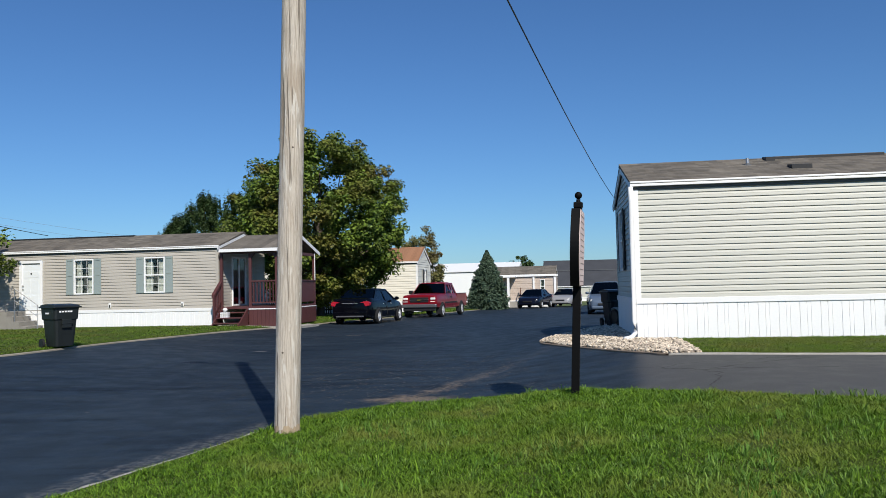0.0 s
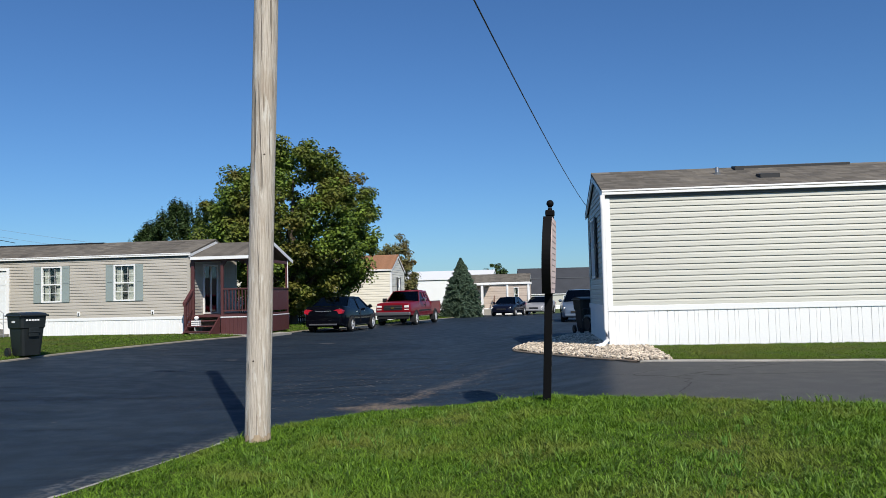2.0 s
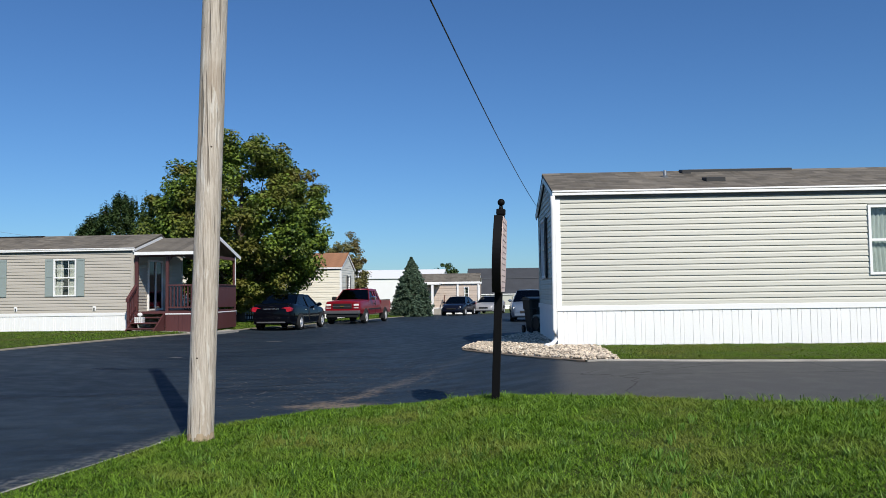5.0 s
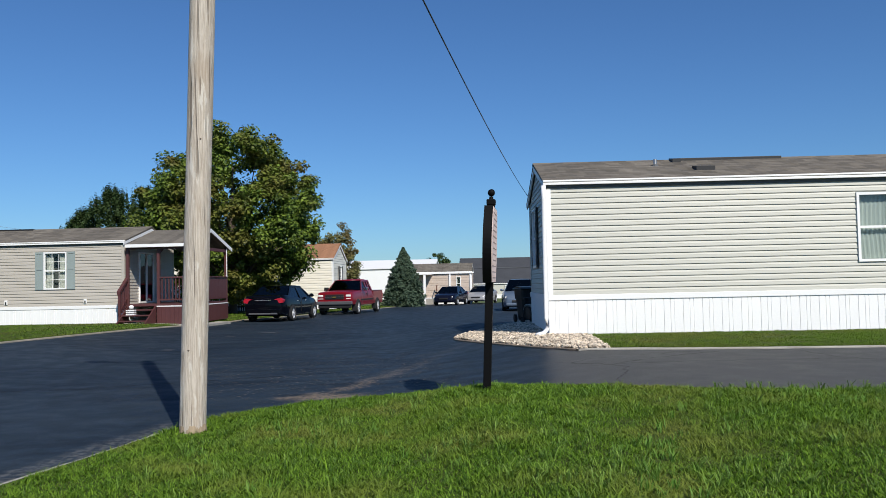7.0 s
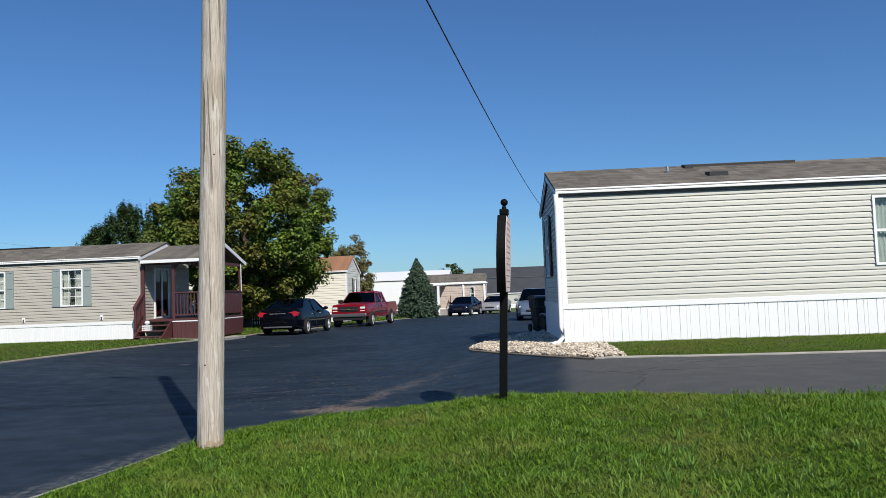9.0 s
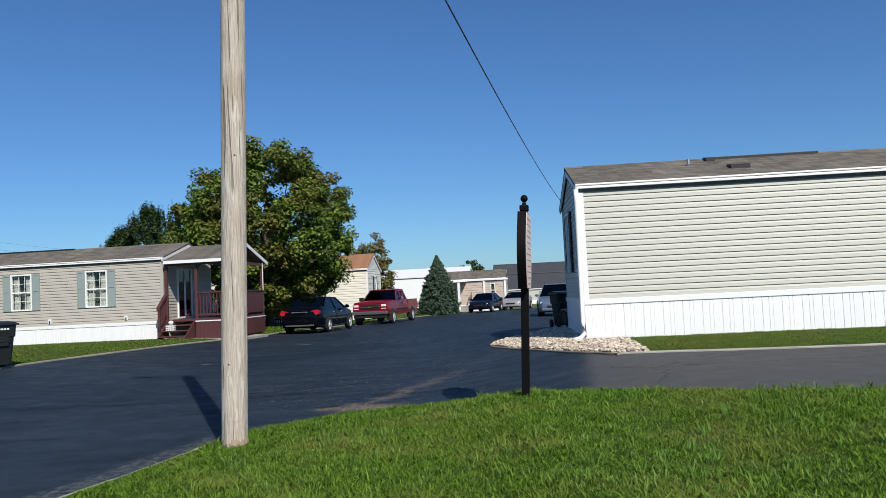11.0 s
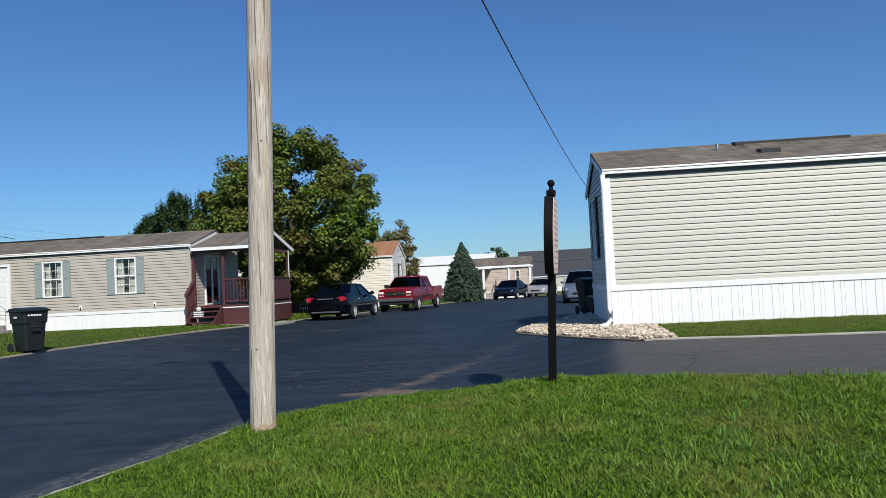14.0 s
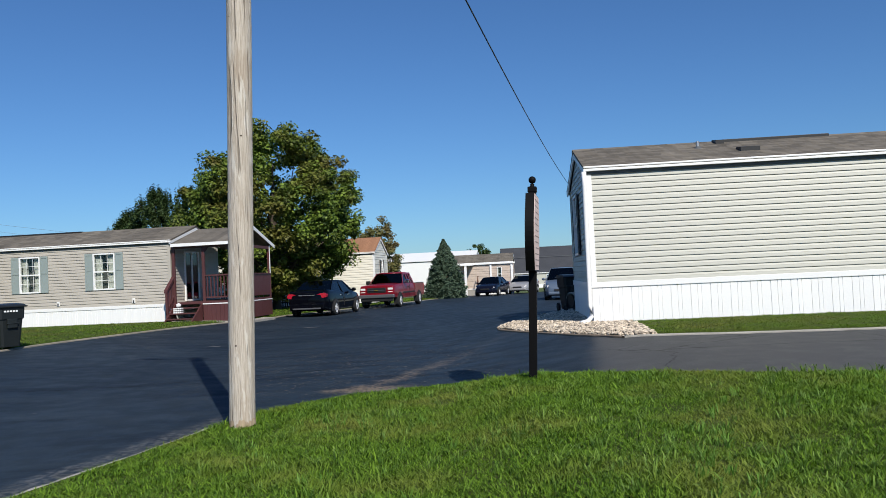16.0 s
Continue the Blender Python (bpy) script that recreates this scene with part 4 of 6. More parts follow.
# --- tan home across the road
LL = 17.0
LX, LY, LZ = -8.95 - LL * math.cos(radians(U)), 31.75 + LL * math.sin(radians(U)), 0.17
LM = pose(LX, LY, LZ, 0, 0, -U)
L_WINS = [(LL - 3.2, LL - 2.28, 1.43, 2.88), (LL - 6.35, LL - 5.45, 1.43, 2.88)]
L_DOOR = (LL - 8.85, LL - 7.78, 0.82, 2.88)
L_SLIDE = (1.25, 2.6, 0.82, 2.86, 1)
left_home, l_top, l_slope = home(LM, LL, 4.7, 0.66, 3.17, 0.66, VINYL_TAN, SHINGLE, "tan vinyl-sided mobile home with grey-green shutters and brown shingle roof", front=L_WINS + [L_DOOR], ends=(False, True), end_open=[L_SLIDE], lap=0.125, corner=VINYL_TAN)
for k, o in enumerate(L_WINS):
    sash_window("window", left_home, Matrix.Translation((o[0], 0, o[2])), o[1] - o[0], o[3] - o[2], CURTAIN, SHUTTER_GREY, seed=5 + k)
part("ridge_vent", box(LL - 13.5, LL - 5.0, 2.2, 2.5, l_top - 0.04, l_top + 0.03), TRIM_BLACK, left_home, "dark raised ridge vent")
# panelled front door
door = new("door")
door.parent = left_home
door.matrix_basis = Matrix.Translation((L_DOOR[0], 0, L_DOOR[2]))
w, hgt = L_DOOR[1] - L_DOOR[0], L_DOOR[3] - L_DOOR[2]
bm = box(0, 0.11, -0.05, 0.06, 0, hgt)
box(w - 0.11, w, -0.05, 0.06, 0, hgt, bm)
box(0.11, w - 0.11, -0.05, 0.06, hgt - 0.11, hgt, bm)
part("door_frame", bm, WHITE, door)
bm = box(0.11, w - 0.11, 0.0, 0.05, 0.0, hgt - 0.17)
for x in (0.19, w / 2 + 0.03):
    for z0, z1 in ((0.15, 0.62), (0.72, 1.25), (1.35, 1.62)):
        box(x, x + w / 2 - 0.22, -0.008, 0.004, z0, z1, bm, bevel=0.003)
part("door_leaf", bm, DOOR_WHITE, door, "white six-panel door")
part("head_gap", box(0.11, w - 0.11, 0.02, 0.05, hgt - 0.17, hgt - 0.11), SHUTTER_GREY, door)
part("knocker", ball(0.035, Matrix.Translation((w / 2, -0.01, 1.52)), 8, 6), CABLE, door)
for z in (0.88, 1.02):
    part("knob", ball(0.032, Matrix.Translation((0.17, -0.05, z)), 8, 6), METAL, door)
# small outlets low on the siding
for x in (LL - 4.78, LL - 1.6):
    o = part("outlet", box(x, x + 0.12, -0.04, -0.01, 0.86, 1.04, bevel=0.008), WHITE, left_home, "white outlet box with a dark socket")
    part("socket", box(x + 0.035, x + 0.085, -0.048, -0.039, 0.87, 0.98), CABLE, o)
# sliding glass door on the end wall
sl = new("sliding_door")
sl.parent = left_home
sl.matrix_basis = pose(LL, 1.25, 0.82, 0, 0, 90)
bm = bmesh.new()
for b in ((0, 0.07, 0, 2.04), (1.28, 1.35, 0, 2.04), (0.64, 0.71, 0.05, 1.98), (0.07, 1.28, 1.97, 2.04), (0.07, 1.28, 0, 0.06)):
    box(b[0], b[1], -0.04, 0.05, b[2], b[3], bm)
part("door_frame", bm, WHITE, sl)
for a in (0.07, 0.71):
    p = part("pane", box(a, a + 0.57, 0.0, 0.006, 0.06, 1.97), GLASS, sl)
    p.visible_shadow = False
bm = box(0.05, 1.3, 0.05, 0.5, 0.03, 2.0)
bmesh.ops.delete(bm, geom=[f for f in bm.faces if f.normal.y < -0.5], context="FACES")
part("recess", bm, ROOM, sl)

# --- porch at the tan home's end
PM = LM @ Matrix.Translation((LL + 0.04, 0, 0))
porch = thing("porch", PM, "maroon wooden porch with railing, steps and shingled gable roof", "porch")
PL, PW, PD = 2.45, 4.5, 0.80
part("deck", box(0, PL, 0.0, PW, PD - 0.09, PD, bevel=0.01), MAROON, porch)
for (x0, x1, y0, y1) in ((1.27, PL, -0.02, 0.02), (PL - 0.02, PL + 0.02, 0.02, PW)):
    ln = (x1 - x0) if y1 - y0 < 0.1 else (y1 - y0)
    k = round(ln / 0.16)
    for i in range(k):
        if y1 - y0 < 0.1:
            bm = box(x0 + ln * i / k, x0 + ln * (i + 1) / k - 0.006, y0, y1, 0.02, PD - 0.12)
        else:
            bm = box(x0, x1, y0 + ln * i / k, y0 + ln * (i + 1) / k - 0.006, 0.02, PD - 0.12)
        part("skirt_board", bm, MAROON, porch)
part("white_band", box(1.25, PL + 0.035, -0.035, -0.02, PD - 0.115, PD - 0.075), WHITE, porch, "thin white trim strip")
part("white_band", box(PL + 0.02, PL + 0.035, -0.02, PW, PD - 0.115, PD - 0.075), WHITE, porch)
POSTS = [(0.08, 0.05), (1.3, 0.05), (PL - 0.05, 0.05), (PL - 0.05, PW / 2), (PL - 0.05, PW - 0.05)]
for x, y in POSTS:
    part("post", box(x - 0.055, x + 0.055, y - 0.055, y + 0.055, 0.02 if x > 1 else PD, 3.1, bevel=0.008), MAROON, porch)
for x, s in ((1.3, 1), (PL - 0.05, -1)):
    bm = prism([(x + s * 0.05, 2.7), (x + s * 0.32, 3.05), (x + s * 0.22, 3.05), (x + s * 0.05, 2.84)], "y", 0.02, 0.08)
    part("bracket", bm, MAROON, porch)
part("white_post_trim", box(PL + 0.006, PL + 0.03, PW - 0.14, PW - 0.10, PD + 1.0, 3.05), WHITE, porch)
# front railing with separate balusters
part("top_rail", box(1.35, PL - 0.1, 0.0, 0.1, PD + 0.97, PD + 1.03, bevel=0.008), MAROON, porch)
part("bottom_rail", box(1.35, PL - 0.1, 0.02, 0.08, PD + 0.12, PD + 0.18), MAROON, porch)
bal = None
for i in range(7):
    mm = Matrix.Translation((1.44 + i * 0.135, 0.05, PD + 0.18))
    if bal is None:
        bal = part("baluster", box(-0.02, 0.02, -0.02, 0.02, 0, 0.79), MAROON, porch, at=mm)
    else:
        again(bal, mm)
# boarded side
k = 26
brd = None
for i in range(k):
    mm = Matrix.Translation((PL - 0.03, 0.1 + i * (PW - 0.2) / k, PD + 0.1))
    if brd is None:
        brd = part("side_board", box(0, 0.022, 0.002, (PW - 0.2) / k - 0.004, 0, 0.9), MAROON, porch, at=mm)
    else:
        again(brd, mm)
part("side_rail", box(PL - 0.09, PL + 0.03, 0.0, PW, PD + 1.0, PD + 1.05, bevel=0.008), MAROON, porch)
# steps between the first two posts
for i in range(3):
    z = PD * (3 - i) / 4
    part("tread", box(0.15, 1.2, -0.30 * (i + 1), -0.30 * i + 0.02, z - 0.045, z, bevel=0.006), MAROON, porch)
for x in (0.12, 1.2):
    bm = prism([(0.0, 0.0), (0.0, PD - 0.05), (-0.95, 0.12), (-0.95, 0.0), (-0.75, 0.0)], "x", x - 0.02, x + 0.025)
    part("stringer", bm, MAROON, porch)
bm = prism([(0.0, PD + 0.90), (0.0, PD + 1.02), (-0.68, PD + 0.50), (-0.68, PD + 0.38)], "x", 0.0, 0.12)
part("stair_rail", bm, MAROON, porch)
part("newel", box(0.03, 0.11, -0.66, -0.58, 0.02, PD + 0.44), MAROON, porch)
part("stair_skirt", prism([(0.0, PD + 0.12), (0.0, PD + 0.26), (-0.66, PD - 0.3), (-0.66, PD - 0.44)], "x", 0.03, 0.09), MAROON, porch)
for i in range(4):
    y = -0.12 - i * 0.13
    part("stair_baluster", box(0.05, 0.09, y - 0.02, y + 0.02, PD * (1 + y / 1.1) - 0.05, PD + 0.96 + y * 0.8), MAROON, porch)
# roof
for s in (0, 1):
    poly = [(-0.2, 3.08), (2.35, 3.08 + 2.55 * l_slope), (2.35, 3.01 + 2.55 * l_slope), (-0.2, 3.0)]
    if s:
        poly = [(4.7 - y, z) for y, z in poly]
    part("roof", prism(poly, "x", 0.11, PL + 0.06), SHINGLE, porch)
bm = box(0.1, PL + 0.08, -0.24, -0.19, 2.97, 3.09)
part("fascia", bm, WHITE, porch)
bm = bmesh.new()
for s in (0, 1):
    poly = [(-0.2, 3.09), (2.35, 3.09 + 2.55 * l_slope), (2.35, 2.94 + 2.55 * l_slope), (-0.2, 2.94)]
    if s:
        poly = [(4.7 - y, z) for y, z in poly]
    prism(poly, "x", PL + 0.06, PL + 0.09, bm)
part("rake_board", bm, WHITE, porch)
part("beam", box(0.02, PL, 0.0, 0.1, 2.9, 3.02), MAROON, porch)
part("beam", box(PL - 0.1, PL, 0.1, PW, 2.9, 3.02), MAROON, porch)

# small white ornament on the steps
orn = thing("planter", PM @ Matrix.Translation((0.42, -0.42, PD / 2)), "small white lattice planter standing on the porch step", "planter")
bm = bmesh.new()
for i in range(4):
    for j in range(3):
        box(-0.15 + i * 0.085, -0.09 + i * 0.085, -0.1, 0.1, j * 0.075, j * 0.075 + 0.05, bm)
part("lattice", bm, WHITE, orn)
part("flowers", ball(0.1, Matrix.Translation((0.02, 0, 0.3)) @ Matrix.Diagonal((1, 1, 0.8, 1)), 8, 6), WHITE, orn)

# concrete steps and iron rail at the tan home's front door
st = thing("door_steps", LM @ Matrix.Translation((L_DOOR[0], -0.02, 0)), "grey concrete landing and steps with a thin metal handrail", "steps")
part("landing", box(-1.0, 0.3, -1.15, -0.03, -0.1, 0.8, bevel=0.012), STEP_MAT, st)
for i in range(3):
    part("step", box(0.3 + 0.29 * i, 0.59 + 0.29 * i, -1.15, -0.1, -0.1, 0.6 - 0.2 * i, bevel=0.01), STEP_MAT, st)
bm = tube([(-0.95, -1.1, 1.72), (0.62, -1.1, 1.72), (1.65, -1.1, 1.05), (1.65, -1.1, 0.08)], 0.02, 6)
tube([(-0.95, -1.1, 1.25), (0.62, -1.1, 1.25), (1.65, -1.1, 0.6)], 0.013, 6, bm)
for x in (-0.95, -0.2, 0.62):
    tube([(x, -1.1, 0.1), (x, -1.1, 1.72)], 0.018, 6, bm)
part("handrail", bm, METAL, st)


# ---------------------------------------------------------------- pole, lamp and service wire
def utility_pole():
    t = thing("utility_pole", pose(-1.74, 8.79, 0.03), "weathered grey wooden utility pole with a street lamp arm", "utility pole")
    bm = bmesh.new()
    rings = []
    H = 8.3
    nz_, nk = 90, 40
    for i in range(nz_ + 1):
        z = H * i / nz_ - 0.1
        rad = 0.139 - 0.0018 * z
        lx = POLE_LEAN[0] * z
        ly = POLE_LEAN[1] * z
        ring = []
        for k in range(nk):
            a = 2 * math.pi * k / nk
            f = 1 + 0.045 * noise.noise((math.cos(a) * 1.6, math.sin(a) * 1.6, z * 0.55)) + 0.022 * noise.noise((math.cos(a) * 7, math.sin(a) * 7, z * 0.35)) + 0.012 * noise.noise((math.cos(a) * 5, math.sin(a) * 5, z * 9))
            ring.append(bm.verts.new((lx + rad * f * math.cos(a), ly + rad * f * math.sin(a), z)))
        rings.append(ring)
    for r0, r1 in zip(rings, rings[1:]):
        for k in range(nk):
            bm.faces.new((r0[k], r0[(k + 1) % nk], r1[(k + 1) % nk], r1[k]))
    bm.faces.new(rings[-1])
    part("shaft", bm, POLE_WOOD, t, smooth=True)
    # splintered butt, bare and orange where the trimmer has bitten
    bm = bmesh.new()
    prev = None
    for j, (z, rr) in enumerate(((-0.05, 0.1435), (0.02, 0.1425), (0.07, 0.1395), (0.10, 0.132))):
        ring = [bm.verts.new((rr * (1 + 0.03 * noise.noise((math.cos(k * 0.26) * 4, math.sin(k * 0.26) * 4, z * 9))) * math.cos(k * math.pi / 12), rr * math.sin(k * math.pi / 12), z + (0.05 * noise.noise((k * 0.9, 1, 2)) if j == 3 else 0))) for k in range(24)]
        if prev:
            for k in range(24):
                bm.faces.new((prev[k], prev[(k + 1) % 24], ring[(k + 1) % 24], ring[k]))
        prev = ring
    part("butt", bm, POLE_END, t)
    # knots
    for z, a in ((0.86, -105), (3.1, -75), (4.4, -125)):
        rad = 0.137 - 0.0018 * z
        x, y = POLE_LEAN[0] * z + rad * math.cos(radians(a)), POLE_LEAN[1] * z + rad * math.sin(radians(a))
        part("knot", ball(0.013, Matrix.Translation((x, y, z)) @ Matrix.Diagonal((1.1, 0.4, 0.8, 1)), 8, 6), BARK, t)
    # street lamp arm with a long flat head, and a short stub on the other side
    tx, ty = POLE_LEAN[0] * 8.0, POLE_LEAN[1] * 8.0
    part("lamp_arm", tube([(tx + 0.3, ty, 8.02), (tx - 0.3, ty, 8.04), (tx - 0.75, ty + 0.01, 8.08)], 0.028, 8), METAL, t)
    head = part("lamp_head", ball(0.16, Matrix.Translation((tx - 0.98, ty + 0.01, 8.08)) @ Matrix.Diagonal((2.1, 0.8, 0.5, 1))), METAL, t, "grey street lamp head")
    part("lens", ball(0.12, Matrix.Translation((tx - 1.02, ty + 0.01, 8.02)) @ Matrix.Diagonal((1.6, 0.8, 0.5, 1))), LENS_CLEAR, head, "clear lamp lens")
    part("clamp", tube([(tx, ty, 7.94), (tx, ty, 8.12)], 0.135, 20), METAL, t)
    return t


POLE_LEAN = (0.0295, 0.0)
utility_pole()


def wire(name, a, b, sag, radius, material, label, n=40):
    a, b = Vector(a), Vector(b)
    pts = [a.lerp(b, i / n) - Vector((0, 0, sag * 4 * (i / n) * (1 - i / n))) for i in range(n + 1)]
    return tagged(part(name, tube(pts, radius, 6), material, smooth=True), label, "cable")


wire("service_wire", (4.72, 21.55, 3.86), (-9.3, -30.0, 7.5), 1.3, 0.007, CABLE, "black service wire drooping across the road to the cream home", 90)
part("service_head", tube([(4.85, 21.5, 3.55), (4.85, 21.5, 3.82), (4.75, 21.54, 3.9)], 0.035, 8), SHADOW_GAP, right_home, "service entrance head").matrix_basis = RM.inverted()

# ---------------------------------------------------------------- street sign
def sign():
    base = (1.605, 9.9)
    s = thing("sign_post", pose(*base, 0.226, 0, 2.6, -13.4) @ Matrix.Scale(0.892, 4), "black wooden sign post with ball finial and pale pink notice board", "sign")
    part("post", box(-0.054, 0.054, -0.054, 0.054, -0.12, 2.56, bevel=0.006), BLACK_PAINT, s)
    bm = box(-0.063, 0.063, -0.063, 0.063, 2.56, 2.64, bevel=0.012)
    part("cap", bm, BLACK_PAINT, s)
    bm = ball(0.052, Matrix.Translation((0, 0, 2.735)), 18, 12)
    tube([(0, 0, 2.63), (0, 0, 2.655), (0, 0, 2.68)], [0.05, 0.028, 0.03], 14, bm)
    part("finial", bm, BLACK_PAINT, s, "round ball finial", smooth=True)
    # board with bowed ends: y runs along it, towards and away from the road's viewer
    z0, z1 = 1.47, 2.52

    def outline(inset):
        a, b = z0 + inset, z1 - inset
        pts = []
        for i in range(17):
            q = i / 16
            pts.append((-(0.30 + 0.30 * math.sin(math.pi * (0.12 + 0.76 * q)) - inset), a + (b - a) * q))
        for i in range(17):
            q = 1 - i / 16
            pts.append(((0.30 + 0.22 * math.sin(math.pi * (0.12 + 0.76 * q)) - inset), a + (b - a) * q))
        return pts
    bm = prism(outline(0.0), "x", -0.062, 0.058)
    part("board", bm, BLACK_PAINT, s, "black board with bowed ends")
    f = part("face", prism(outline(0.012), "x", 0.058, 0.064), SIGN_FACE, s, "pale pink board face")
    for i in range(12):
        z = z1 - 0.09 - i * 0.081
        part("text_bar", box(0.0642, 0.066, -0.42 + 0.05 * (i % 3), 0.36 - 0.06 * (i % 2), z - 0.007, z + 0.007), SIGN_INK, f)
    return s


sign()


# ---------------------------------------------------------------- wheeled bins
def bin_(m, label):
    b = thing("wheeled_bin", m, label, "trash bin", group="wheeled bins")
    # local x across, y back, z up
    bm = bmesh.new()
    rings = []
    for z, w, d in ((0.06, 0.24, 0.27), (0.35, 0.265, 0.30), (0.72, 0.29, 0.335), (0.74, 0.315, 0.36), (1.02, 0.33, 0.375)):
        r = 0.07
        ring = []
        for sx, sy in ((-1, -1), (1, -1), (1, 1), (-1, 1)):
            for q in ((0.0, 1.0), (0.3, 0.3), (1.0, 0.0)) if sx * sy > 0 else ((1.0, 0.0), (0.3, 0.3), (0.0, 1.0)):
                ring.append(bm.verts.new((sx * (w - r * q[0]), sy * (d - r * q[1]), z)))
        rings.append(ring)
    k = len(rings[0])
    for r0, r1 in zip(rings, rings[1:]):
        for i in range(k):
            bm.faces.new((r0[i], r0[(i + 1) % k], r1[(i + 1) % k], r1[i]))
    bm.faces.new(rings[0])
    bm.faces.new(rings[-1])
    bmesh.ops.recalc_face_normals(bm, faces=bm.faces)
    part("body", bm, BLACK_PLASTIC, b)
    bm = box(-0.36, 0.36, -0.42, 0.40, 1.02, 1.06, bevel=0.015)
    prism([(-0.41, 1.06), (-0.3, 1.10), (0.1, 1.125), (0.36, 1.10), (0.39, 1.06)], "x", -0.32, 0.32, bm)
    part("lid", bm, BLACK_PLASTIC, b, "slightly domed lid")
    part("handle", tube([(-0.24, 0.44, 1.0), (0.24, 0.44, 1.0)], 0.02, 8), BLACK_PLASTIC, b)
    bm = box(-0.12, 0.12, -0.375, -0.33, 0.52, 0.74, bevel=0.01)
    part("grip_pocket", bm, BLACK_PLASTIC, b)
    part("grip_bar", tube([(-0.14, -0.37, 0.63), (0.14, -0.37, 0.63)], 0.018, 8), BLACK_PLASTIC, b)
    for x in (-0.31, 0.31):
        bm = bmesh.new()
        bmesh.ops.create_cone(bm, cap_ends=True, segments=20, radius1=0.125, radius2=0.125, depth=0.055, matrix=Matrix.Translation((x, 0.30, 0.125)) @ Matrix.Rotation(math.pi / 2, 4, "Y"))
        w = part("wheel", bm, RUBBER, b)
        bm = bmesh.new()
        for q in range(5):
            box(-0.011, 0.011, -0.10, 0.10, -0.03, 0.03, bm, m=Matrix.Translation((x, 0.30, 0.125)) @ Matrix.Rotation(q * math.pi / 5, 4, "X") @ Matrix.Diagonal((2.7, 1, 0.4, 1)))
        part("spokes", bm, BLACK_PLASTIC, w)
    part("axle", tube([(-0.3, 0.3, 0.125), (0.3, 0.3, 0.125)], 0.015, 6), METAL, b)
    return b


b1 = bin_(pose(-9.78, 20.35, 0.235, 0, 0, 52), "black wheeled trash bin with domed lid beside the kerb")
for a, z, yy in ((-0.20, 0.93, -0.371),):
    for i in range(5):
        part("text_bar", box(a + 0.07 * i, a + 0.07 * i + 0.05, yy - 0.004, yy, z - 0.02, z + 0.02), WHITE, b1, "pale printed marking")
for i in range(3):
    part("text_bar", box(-0.338 + 0.0, -0.332, 0.0 + 0.06 * i - 0.1, 0.045 + 0.06 * i - 0.1, 0.87, 0.91), WHITE, b1)
b2 = bin_(pose(5.25, 24.5, float(zf(5.25, 24.5)) + 0.01, 0, 0, 8), "black wheeled trash bin behind the cream home")
part("text_bar", box(0.0, 0.26, -0.377, -0.372, 0.93, 0.955), WHITE, b2)

# small garden cart by the stone bed
gc = thing("garden_cart", pose(4.95, 22.7, float(zf(4.95, 22.7)) + 0.02, 0, 0, 20), "small black garden hose cart with a pale hose", "hose cart")
part("frame", tube([(-0.12, 0.2, 0.0), (-0.12, 0.15, 0.75), (0.12, 0.15, 0.75), (0.12, 0.2, 0.0)], 0.02, 6), BLACK_PLASTIC, gc)
bm = bmesh.new()
bmesh.ops.create_cone(bm, cap_ends=True, segments=16, radius1=0.2, radius2=0.2, depth=0.2, matrix=Matrix.Translation((0, 0.05, 0.3)) @ Matrix.Rotation(math.pi / 2, 4, "Y"))
part("reel", bm, BLACK_PLASTIC, gc)
for k in range(3):
    bm = tube([(-0.06 + 0.06 * k, 0.05 + 0.215 * math.cos(q * 0.35), 0.42 + 0.13 * math.sin(q * 0.35)) for q in range(19)], 0.026, 6, cap=False)
    part("hose", bm, CONCRETE, gc, "pale coiled hose")
for x in (-0.16, 0.16):
    bm = bmesh.new()
    bmesh.ops.create_cone(bm, cap_ends=True, segments=14, radius1=0.1, radius2=0.1, depth=0.04, matrix=Matrix.Translation((x, 0.2, 0.1)) @ Matrix.Rotation(math.pi / 2, 4, "Y"))
    part("wheel", bm, RUBBER, gc)


# ---------------------------------------------------------------- vehicles
def section(x, hw, zb, zt, tuck=0.07, crown=0.03):
    """Half-rounded body section across the car at x."""
    zm = zb + (zt - zb) * 0.62
    half = [(hw * 0.80, zb), (hw - tuck * 0.5, zb + 0.05), (hw, zb + (zt - zb) * 0.35), (hw - 0.01, zm), (hw - tuck, zt - 0.02), (hw - tuck - 0.08, zt + crown * 0.3), (hw * 0.4, zt + crown)]
    pts = half + [(0, zt + crown)] + [(-a, b) for a, b in half[::-1]]
    return [(x, a, b) for a, b in pts]


def loft(secs, bm=None):
    bm = bm or bmesh.new()
    rings = [[bm.verts.new(p) for p in s] for s in secs]
    k = len(rings[0])
    fs = []
    for r0, r1 in zip(rings, rings[1:]):
        for i in range(k):
            fs.append(bm.faces.new((r0[i], r0[(i + 1) % k], r1[(i + 1) % k], r1[i])))
    fs.append(bm.faces.new(rings[0]))
    fs.append(bm.faces.new(rings[-1][::-1]))
    bmesh.ops.recalc_face_normals(bm, faces=fs)
    return bm


